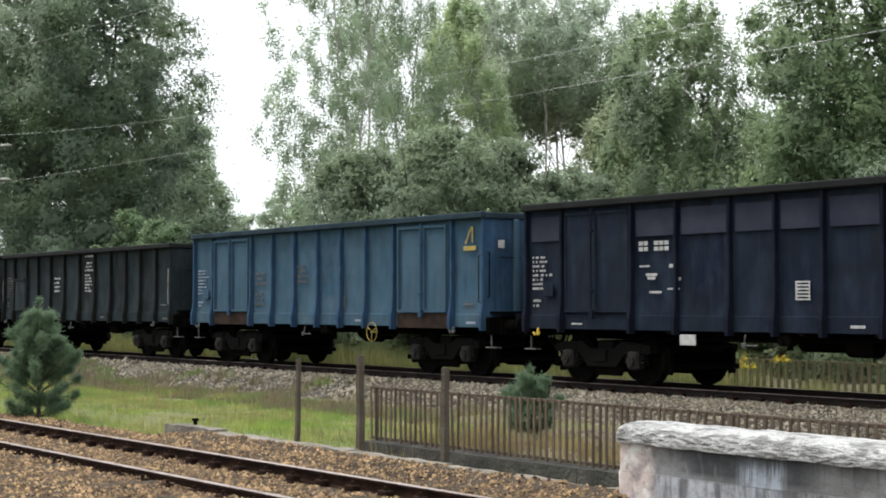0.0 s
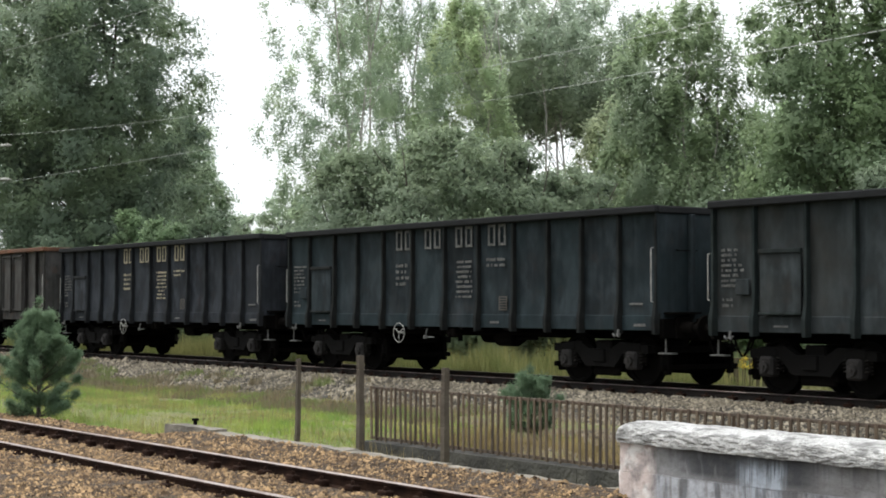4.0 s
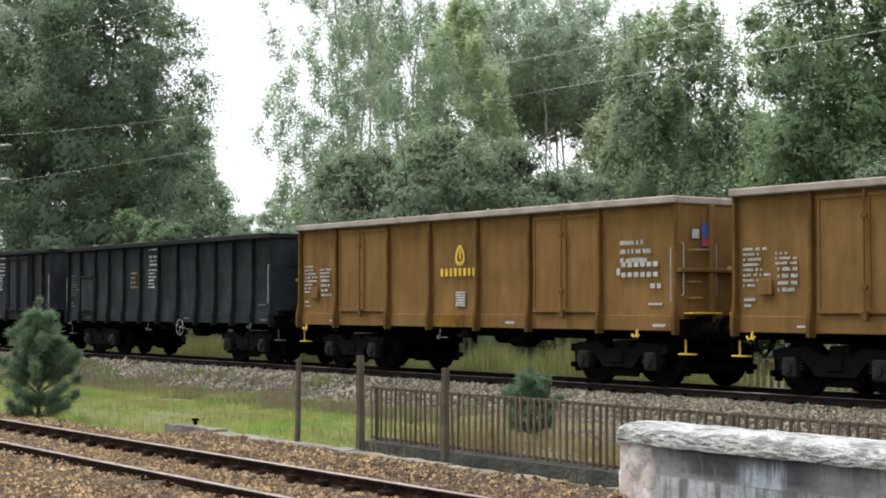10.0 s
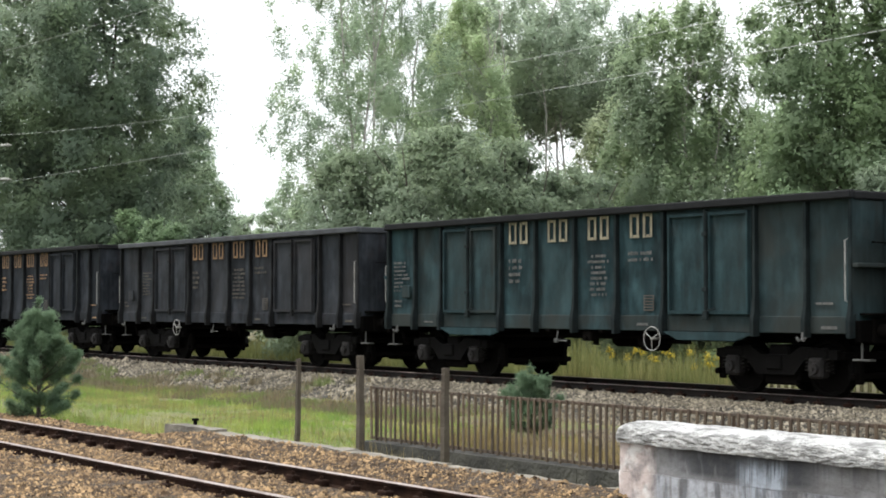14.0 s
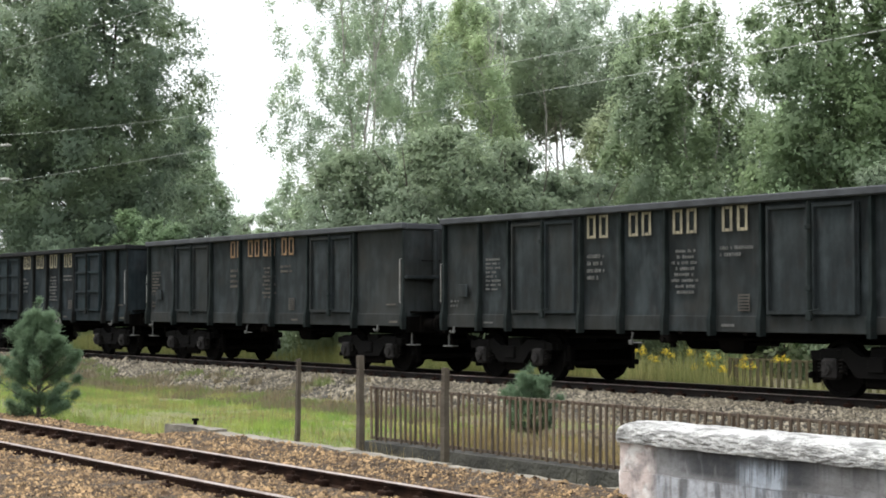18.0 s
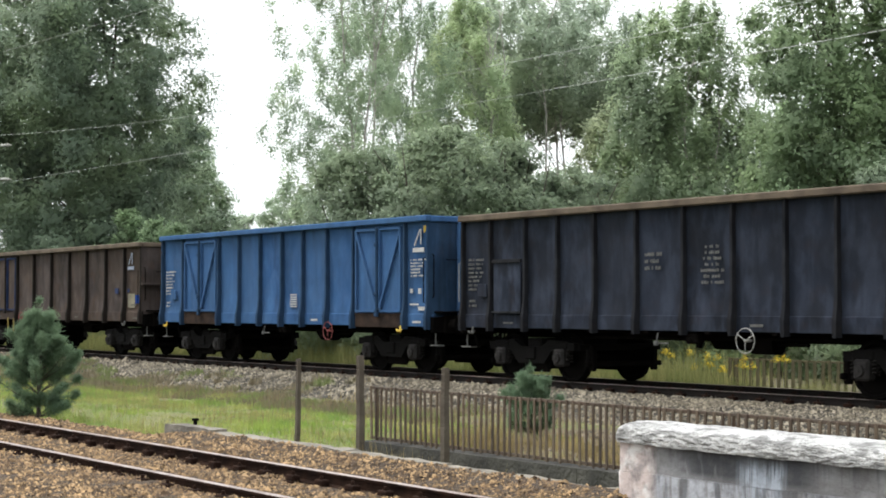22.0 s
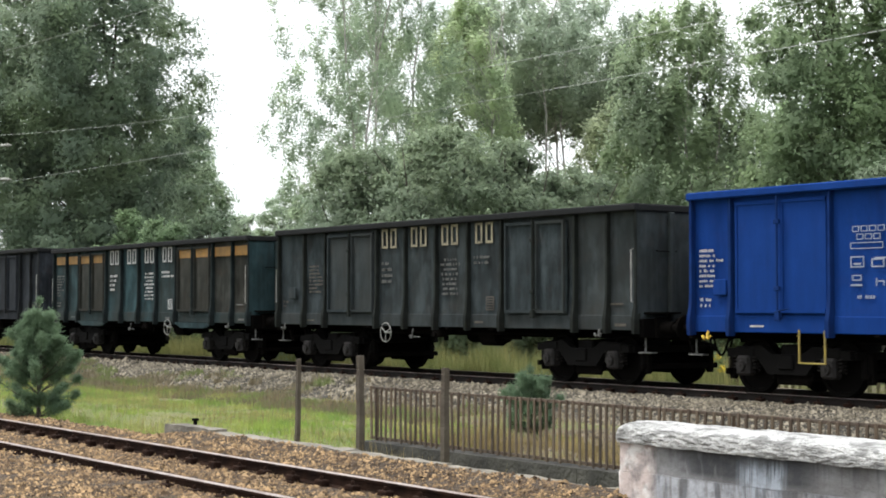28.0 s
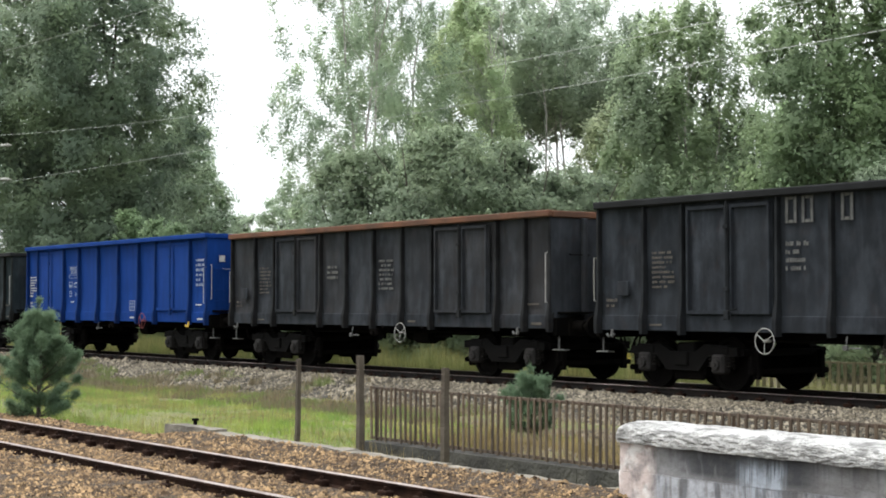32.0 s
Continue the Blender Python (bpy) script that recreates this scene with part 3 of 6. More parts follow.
wall = thing("concrete_wall", "stained grey concrete parapet with a rough pale cap", "wall", (0, 0, 0))
WX0, WX1, WY = -11.62, 4.0, 10.25
lumpy_block("upper_course", WX0 + 0.03, WX1, WY, WY + 0.42, 0.385, 0.66, WALLMAT, wall, 0.06, 0.012, 2.0, 0.12, "grey concrete with dark water streaks")
lumpy_block("lower_course", WX0 + 0.02, WX1, WY - 0.005, WY + 0.425, -0.3, 0.381, WALLMAT, wall, 0.06, 0.016, 2.0, 0.12, "paler concrete with white lime runs")
lumpy_block("cap", WX0, WX1, WY - 0.06, WY + 0.50, 0.655, 0.86, CAPMAT, wall, 0.035, 0.011, 4.0, 0.2, "rough pale weathered cap", 0.06)

kerb = thing("concrete_kerb", "low weathered grey concrete edging beside the near line", "kerb", (0, 0, 0))
kx = -21.85
for i, (ln, dz) in enumerate(((1.45, 0.02), (1.6, -0.01), (1.9, 0.0), (2.0, 0.0), (2.0, -0.01), (1.3, -0.02))):
    lumpy_block("kerb_stone", kx, kx + ln - 0.015, 10.46, 10.72, -0.25, 0.19 + dz - 0.010 * i, CURBMAT, kerb, 0.09, 0.022, 3.0)
    kx += ln
stub = thing("rubble_lump", "broken lump of mossy concrete rubble at the wall's foot", "rubble", (-12.1, 10.5, 0.02))
lumpy_block("lump", -0.4, 0.42, -0.15, 0.3, -0.1, 0.10, CURBMAT, stub, 0.06, 0.06, 4.0)
box_post = thing("marker_stub", "small black iron stub on the kerb", "marker", (-21.35, 10.7, 0.22))
bm = bmesh.new()
cyl(bm, (0, 0, -0.02), (0, 0, 0.05), 0.03, 0.03, 10)
cyl(bm, (0, 0, 0.05), (0, 0, 0.085), 0.055, 0.05, 10)
part("stub", bm, BLACK, box_post)


def picket_fence(name, label, x0, x1, y, z0, h, gap, width, mat, base):
    t = thing(name, label, "fence", (x0, y, z0))
    length = x1 - x0
    bm = bmesh.new()
    soft_box(bm, -width / 2, -0.016, 0.0, width / 2, 0.007, h, 0.003)
    me = bm_mesh("picket", bm, mat)
    r = random.Random(5)
    for i in range(int(length / gap) + 1):
        p = hang("picket", me, t, at=(i * gap + r.uniform(-0.006, 0.006), r.uniform(-0.004, 0.004), r.uniform(-0.012, 0.012)))
        p.rotation_euler = (r.uniform(-0.02, 0.02), r.uniform(-0.018, 0.018), 0)
    for z in (0.03, h - 0.02):
        bm = bmesh.new()
        soft_box(bm, -0.05, 0.008, z - 0.02, length + 0.05, 0.04, z + 0.02, 0.004)
        part("fence_rail", bm, mat, t)
    i = 0.0
    while i < length:
        bm = bmesh.new()
        soft_box(bm, i + 0.05, 0.042, -0.25, i + 0.085, 0.075, h - 0.02, 0.006)
        part("fence_post", bm, mat, t)
        i += 7.0
    if base:
        i = -0.15
        while i < length:
            lumpy_block("base_block", i, min(length, i + 2.4) - 0.012, -0.10, 0.2, -0.42, -0.02, BASEMAT, t, 0.12, 0.01, 3.0)
            i += 2.4
    return t


picket_fence("metal_fence", "rusty brown steel picket fence on a low concrete base", -19.28, -4.0, 12.45, 0.05, 0.76, 0.124, 0.036, PICKET, True)
picket_fence("picket_fence", "old brown picket fence behind the far line", -24.7, -4.0, 25.2, -0.02, 0.86, 0.2, 0.09, GREYWOOD, False)


def old_post(x, y, h, lean, w, label):
    t = thing("fence_post", label, "post", (x, y, -0.12), "old posts beside the kerb")
    bm = bmesh.new()
    rows = []
    for k in range(9):
        z = (h + 0.12) * k / 8
        s = w * (1.0 - 0.12 * k / 8)
        rows.append([bm.verts.new((lean * z + dx * s / 2 + 0.008 * noise.noise((x, z * 3, 1)), dy * s / 2 + 0.008 * noise.noise((x, z * 3, 9)), z)) for dx, dy in ((-1, -1), (1, -1), (1, 1), (-1, 1))])
    for a, b in zip(rows, rows[1:]):
        for i in range(4):
            bm.faces.new((a[i], a[(i + 1) % 4], b[(i + 1) % 4], b[i]))
    bm.faces.new(rows[-1])
    bm.faces.new(rows[0][::-1])
    part("shaft", bm, POSTMAT, t)
    return t


old_post(-20.34, 11.85, 1.19, 0.01, 0.065, "thin weathered concrete post standing in the grass")
old_post(-18.52, 11.78, 1.28, -0.01, 0.09, "brown weathered post leaning beside the fence")
old_post(-16.64, 11.85, 1.17, 0.02, 0.085, "grey weathered post in front of the steel fence")

# ---- wagons: local x runs from the rear end to the front, near side at negative y, z from the rail head ----
BODY, HALF = 12.78, 1.45
SILL0, SILL1 = 1.01, 1.28
MESHES = {}


def shared(key, build, mat, smooth=False):
    """One mesh for all alike parts of one paint."""
    k = (key, mat.name)
    if k not in MESHES:
        bm = bmesh.new()
        build(bm)
        MESHES[k] = bm_mesh(key[0] if isinstance(key, tuple) else key, bm, mat, smooth)
    return MESHES[k]


def dented(bm, x0, x1, z0, z1, y, seed, out=-1.0):
    """A steel sheet with shallow dents, with thickness."""
    nx, nz = (max(6, int((x1 - x0) / 0.16)), 9) if out < 0 else (3, 2)
    front, back = [], []
    for k in range(nz + 1):
        for i in range(nx + 1):
            x, z = x0 + (x1 - x0) * i / nx, z0 + (z1 - z0) * k / nz
            edge = min(1.0, 4 * min(k / nz, 1 - k / nz) + 0.05)
            bow = 0.055 * (1 - abs(2 * i / nx - 1) ** 2.5) * (0.6 + 0.5 * noise.noise((x0 * 3.1, seed, 2.0)))
            d = bow * edge + 0.030 * edge * max(0.0, noise.noise((x * 0.9 + seed * 7.3, z * 0.9, seed)) + 0.15) + 0.012 * edge * abs(noise.noise((x * 2.7, z * 2.3, seed + 5)))
            front.append(bm.verts.new((x, y - out * d, z)))
            back.append(bm.verts.new((x, y - out * (d + 0.006), z)))
    w = nx + 1
    for k in range(nz):
        for i in range(nx):
            a = k * w + i
            bm.faces.new((front[a], front[a + 1], front[a + w + 1], front[a + w]))
            bm.faces.new((back[a], back[a + w], back[a + w + 1], back[a + 1]))


def b_rib(bm, top, w, d):
    """A pressed side stake, wider at its foot, its low-y face outward."""
    prof = [(SILL0 - 0.06, 0.95, 0.95), (SILL0 + 0.05, 1.14, 1.0), (1.22, 1.16, 1.0), (1.42, 0.95, 0.72), (1.62, 0.82, 0.62), (top, 0.72, 0.60)]
    rows = [[bm.verts.new((sx * w * a / 2, sy * d * b, z)) for sx, sy in ((-1.02, 0), (-0.92, -1), (0.92, -1), (1.02, 0))] for z, a, b in prof]
    for p, q in zip(rows, rows[1:]):
        for i in range(3):
            bm.faces.new((p[i], p[i + 1], q[i + 1], q[i]))
    bm.faces.new(rows[0][::-1])
    bm.faces.new(rows[-1])


def b_leaf(bm, w, z0, z1):
    soft_box(bm, 0.012, -0.012, z0, w - 0.012, 0.012, z1, 0.005)


def b_leaf_frame(bm, w, z0, z1, style, left):
    t, e = 0.055, 0.035
    y0, y1 = -0.075, -0.012
    box(bm, e, y0, z0, e + t, y1, z1, 0.008)
    box(bm, w - e - t, y0, z0, w - e, y1, z1, 0.008)
    box(bm, e + t, y0, z1 - t, w - e - t, y1, z1)
    box(bm, e + t, y0, z0, w - e - t, y1, z0 + t)
    if style == "panel":
        for z in (z0 + (z1 - z0) * 0.34, z0 + (z1 - z0) * 0.68):
            box(bm, e + t, y0 + 0.004, z - 0.03, w - e - t, y1, z + 0.03)
    if style == "cross":
        a, b = (0.05, z1 - 0.04), (w - 0.05, z0 + 0.04)
        if not left:
            a, b = (w - 0.05, z1 - 0.04), (0.05, z0 + 0.04)
        nrm = Vector((-(b[1] - a[1]), b[0] - a[0])).normalized() * 0.03
        q = [(a[0] - nrm.x, a[1] - nrm.y), (b[0] - nrm.x, b[1] - nrm.y), (b[0] + nrm.x, b[1] + nrm.y), (a[0] + nrm.x, a[1] + nrm.y)]
        lo = [bm.verts.new((x, y0 - 0.004, z)) for x, z in q]
        hi = [bm.verts.new((x, y1, z)) for x, z in q]
        bm.faces.new(lo)
        bm.faces.new(hi[::-1])
        for i in range(4):
            bm.faces.new((lo[i], hi[i], hi[(i + 1) % 4], lo[(i + 1) % 4]))
        bmesh.ops.recalc_face_normals(bm, faces=bm.faces[:])


def b_bolt(bm, z0, z1, post):
    if post:
        soft_box(bm, -0.038, -0.004, z0 + 0.05, 0.038, 0.085, z1 - 0.04, 0.01)
    for z in (z0 + 0.35, z1 - 0.45):
        soft_box(bm, -0.055, -0.028, z, 0.055, 0.02, z + 0.07, 0.008)
    cyl(bm, (0, 0, z0), (0, 0, z1), 0.018, 0.018, 8)
    soft_box(bm, -0.05, -0.03, z0 - 0.12, 0.06, 0.03, z0 + 0.03, 0.01)
    cyl(bm, (-0.02, -0.02, z0 + 0.02), (0.26, -0.03, z0 + 0.07), 0.014, 0.012, 6)


def b_buffer(bm):
    cyl(bm, (0, 0, 0), (0.30, 0, 0), 0.12, 0.105, 16)
    cyl(bm, (0.30, 0, 0), (0.55, 0, 0), 0.075, 0.075, 14)
    cyl(bm, (0.55, 0, 0), (0.585, 0, 0), 0.225, 0.215, 22)
    soft_box(bm, -0.02, -0.19, -0.19, 0.03, 0.19, 0.19, 0.01)


def b_hook(bm):
    cyl(bm, (0, 0, 0), (0.28, 0, 0), 0.04, 0.04, 8)
    tube(bm, [(0.28, 0, 0), (0.36, 0, -0.05), (0.36, 0, -0.14), (0.28, 0, -0.16)], 0.03)
    tube(bm, [(0.30, 0.04, -0.05), (0.40, 0.05, -0.30), (0.44, 0, -0.38), (0.40, -0.05, -0.30), (0.30, -0.04, -0.05)], 0.018)


def b_hose(bm):
    pts = [(0.0, 0, 0.0)] + [(0.08 + 0.30 * u, 0.0, -0.04 - 0.30 * math.sin(u * 2.6)) for u in (0.1, 0.3, 0.5, 0.7, 0.9, 1.0)]
    tube(bm, pts, 0.022)


def b_bogie(bm):
    """Cast frame of a two-axle bogie about its centre; axles at -0.9 and 0.9."""
    for s in (-1, 1):
        y0, y1 = s * 1.02 - 0.07, s * 1.02 + 0.07
        pts = [(-1.30, 0.60), (-1.30, 0.74), (-0.55, 0.80), (-0.30, 0.66), (0.30, 0.66), (0.55, 0.80), (1.30, 0.74), (1.30, 0.60),
               (0.62, 0.58), (0.40, 0.34), (-0.40, 0.34), (-0.62, 0.58)]
        a = [bm.verts.new((x, y0, z)) for x, z in pts]
        b = [bm.verts.new((x, y1, z)) for x, z in pts]
        n_ = len(pts)
        for i in range(n_):
            bm.faces.new((a[i], a[(i + 1) % n_], b[(i + 1) % n_], b[i]))
        bm.faces.new(a[::-1])
        bm.faces.new(b)
        soft_box(bm, -0.16, s * 1.02 - 0.11, 0.42, 0.16, s * 1.02 + 0.11, 0.66, 0.02)
        for e in (-1, 1):
            soft_box(bm, e * 0.9 - 0.22, s * 1.02 - 0.09, 0.60, e * 0.9 + 0.22, s * 1.02 + 0.09, 0.78, 0.03)
            soft_box(bm, e * 1.33 - 0.05, s * 0.78 - 0.05, 0.28, e * 1.33 + 0.05, s * 0.78 + 0.05, 0.66, 0.02)
    soft_box(bm, -0.22, -1.0, 0.56, 0.22, 1.0, 0.82, 0.03)
    for x in (-1.30, 1.30):
        soft_box(bm, x - 0.05, -1.0, 0.60, x + 0.05, 1.0, 0.72, 0.015)
    bmesh.ops.recalc_face_normals(bm, faces=bm.faces[:])


def b_brake_gear(bm):
    """Shoes, hangers and beams between the wheels of a bogie."""
    for e in (-1, 1):
        soft_box(bm, e * 0.40 - 0.05, -0.98, 0.24, e * 0.40 + 0.05, 0.98, 0.40, 0.02)
        for s in (-1, 1):
            soft_box(bm, e * 0.40 - 0.06, s * 0.77 - 0.06, 0.24, e * 0.40 + 0.06, s * 0.77 + 0.06, 0.66, 0.02)
            soft_box(bm, e * 1.46 - 0.06, s * 0.77 - 0.06, 0.22, e * 1.46 + 0.06, s * 0.77 + 0.06, 0.70, 0.02)
        soft_box(bm, e * 1.46 - 0.04, -0.95, 0.30, e * 1.46 + 0.04, 0.95, 0.40, 0.02)
    for s in (-1, 1):
        soft_box(bm, -0.36, s * 0.90 - 0.05, 0.17, 0.36, s * 0.90 + 0.05, 0.40, 0.03)
    cyl(bm, (-1.4, 0.0, 0.36), (1.4, 0.0, 0.36), 0.03, 0.03, 6)


def b_axle_box(bm):
    soft_box(bm, -0.15, -0.11, -0.16, 0.15, 0.11, 0.17, 0.04)
    cyl(bm, (0, -0.10, 0), (0, -0.16, 0), 0.10, 0.085, 14)
    cyl(bm, (0, -0.16, 0), (0, -0.175, 0), 0.035, 0.03, 8)


def b_spring(bm):
    tube(bm, [(0.062 * math.cos(k * 1.05), 0.062 * math.sin(k * 1.05), -0.13 + 0.0096 * k) for k in range(28)], 0.016, 4)


def b_wheelset(bm):
    """Axle and both wheels, turned in one piece about the y axis."""
    half = [(0.085, 0.0), (0.085, 0.60), (0.13, 0.66), (0.13, 0.69), (0.37, 0.715), (0.39, 0.685), (0.488, 0.685), (0.490, 0.700), (0.462, 0.722),
            (0.455, 0.815), (0.395, 0.817), (0.375, 0.765), (0.15, 0.775), (0.13, 0.83), (0.07, 0.84), (0.065, 1.02), (0.0, 1.02)]
    prof = [(r, -y) for r, y in half[::-1]] + half[1:]
    seg = 18
    rows = [[bm.verts.new((r * math.cos(6.28319 * i / seg), y, r * math.sin(6.28319 * i / seg))) for i in range(seg)] for r, y in prof]
    for p, q in zip(rows, rows[1:]):
        for i in range(seg):
            bm.faces.new((p[i], q[i], q[(i + 1) % seg], p[(i + 1) % seg]))
    bmesh.ops.remove_doubles(bm, verts=bm.verts[:], dist=1e-5)
    bmesh.ops.recalc_face_normals(bm, faces=bm.faces[:])


def b_handwheel(bm):
    ring(bm, (0, 0, 0), 0.205, 0.009)
    cyl(bm, (0, -0.02, 0), (0, 0.14, 0), 0.022, 0.022, 8)
    for i in range(3):
        a = i * 2.0944 + 0.5
        cyl(bm, (0, 0, 0), (0.205 * math.cos(a), 0, 0.205 * math.sin(a)), 0.008, 0.008, 6)


def b_rope_hook(bm):
    tube(bm, [(0, 0, 0.10), (0, -0.03, 0.0), (-0.05, -0.05, -0.03), (-0.09, -0.05, 0.02)], 0.022)
    tube(bm, [(0, -0.03, 0.0), (0.05, -0.05, -0.03), (0.09, -0.05, 0.02)], 0.022)


def b_step(bm):
    tube(bm, [(0.0, 0, 0.40), (0.0, 0, 0.0)], 0.016)
    soft_box(bm, -0.17, -0.03, -0.015, 0.17, 0.12, 0.012, 0.006)


def b_ladder_step(bm):
    tube(bm, [(-0.26, 0, 0.52), (-0.26, 0, 0.0), (0.26, 0, 0.0), (0.26, 0, 0.52)], 0.02)


def lettering(parent, mat, marks, y, name="lettering", label=""):
    """Marks as small bars: rows of (x, z, width, height) on the near side."""
    bm = bmesh.new()
    for x, z, w, h in marks:
        box(bm, x, y - 0.003, z, x + w, y + 0.004, z + h)
    ob = part(name, bm, mat, parent, label)
    if len(marks) > 1:      # rows of marks too small to pick apart
        tagged(ob, label, kind="stuff")
    return ob


def text_rows(r, x, z, w, rows, h, gap, centre=False):
    """Rows of unreadable words as plain bars, from the top row down."""
    out = []
    for i in range(rows):
        ww = w * r.uniform(0.55, 1.0)
        x0 = x + (w - ww) / 2 if centre else x
        cur = x0
        while cur < x0 + ww - 0.02:
            seg = min(r.uniform(0.018, 0.040), x0 + ww - cur)
            out.append((cur, z - i * (h + gap), seg, (h + gap) * r.uniform(0.42, 0.58)))
            cur += seg + r.choice((0.014, 0.018, 0.022, 0.07))
    return out


def block_letter(x, z, w, h, kind):
    """A worn stencilled sign as a plain frame of four bars."""
    s, g = 0.23 * w, 0.07 * w
    return [(x, z, s, h), (x + w - s, z, s, h), (x + s + g, z + 0.88 * h, w - 2 * s - 2 * g, 0.12 * h), (x + s + g, z, w - 2 * s - 2 * g, 0.12 * h)]


# layouts: rib places, door pairs (start, middle, end), hatch, all metres from the rear end
LAYOUT = {
    "two": dict(ribs=(1.25, 4.36, 5.47, 6.60, 7.72, 8.83, 11.05, 11.95), doors=((2.30, 3.31, 4.26), (8.93, 9.88, 10.80)), extra=(2.2,)),
    "blue": dict(ribs=(1.10, 3.15, 4.21, 5.28, 6.33, 7.35, 8.39, 9.50, 11.65), doors=((1.18, 2.12, 3.07), (9.66, 10.62, 11.52)), extra=()),
    "hatch": dict(ribs=(0.98, 2.08, 3.05, 4.10, 5.22, 6.40, 7.55, 8.70, 9.75, 10.72, 11.75), doors=(), extra=(), hatch=(1.10, 2.0)),
    "wide": dict(ribs=(1.68, 3.80, 5.37, 7.02, 8.70, 10.74), doors=((1.80, 2.78, 3.72), (8.82, 9.75, 10.68)), extra=()),
    "cross": dict(ribs=(1.30, 3.35, 4.43, 5.51, 6.58, 7.57, 8.66, 9.80, 11.86), doors=((1.40, 2.34, 3.28), (9.90, 10.85, 11.78)), extra=()),
    "royal": dict(ribs=(0.96, 3.06, 4.25, 5.68, 7.12, 8.50, 9.62, 11.70), doors=((1.05, 2.04, 2.98), (9.70, 10.68, 11.62)), extra=()),
    "brown": dict(ribs=(1.20, 3.14, 4.59, 6.08, 7.52, 8.86, 10.26, 11.58), doors=((1.28, 2.22, 3.08),), extra=()),
    "navy": dict(ribs=(1.10, 3.02, 4.15, 5.41, 6.41, 7.40, 8.56, 9.72, 11.70), doors=((1.18, 2.02, 2.93), (9.80, 10.70, 11.60)), extra=()),
    "deep": dict(ribs=(1.05, 2.0, 4.02, 5.10, 6.25, 7.40, 8.62, 10.75, 11.83), doors=((2.08, 3.0, 3.92), (8.72, 9.69, 10.66)), extra=()),
}

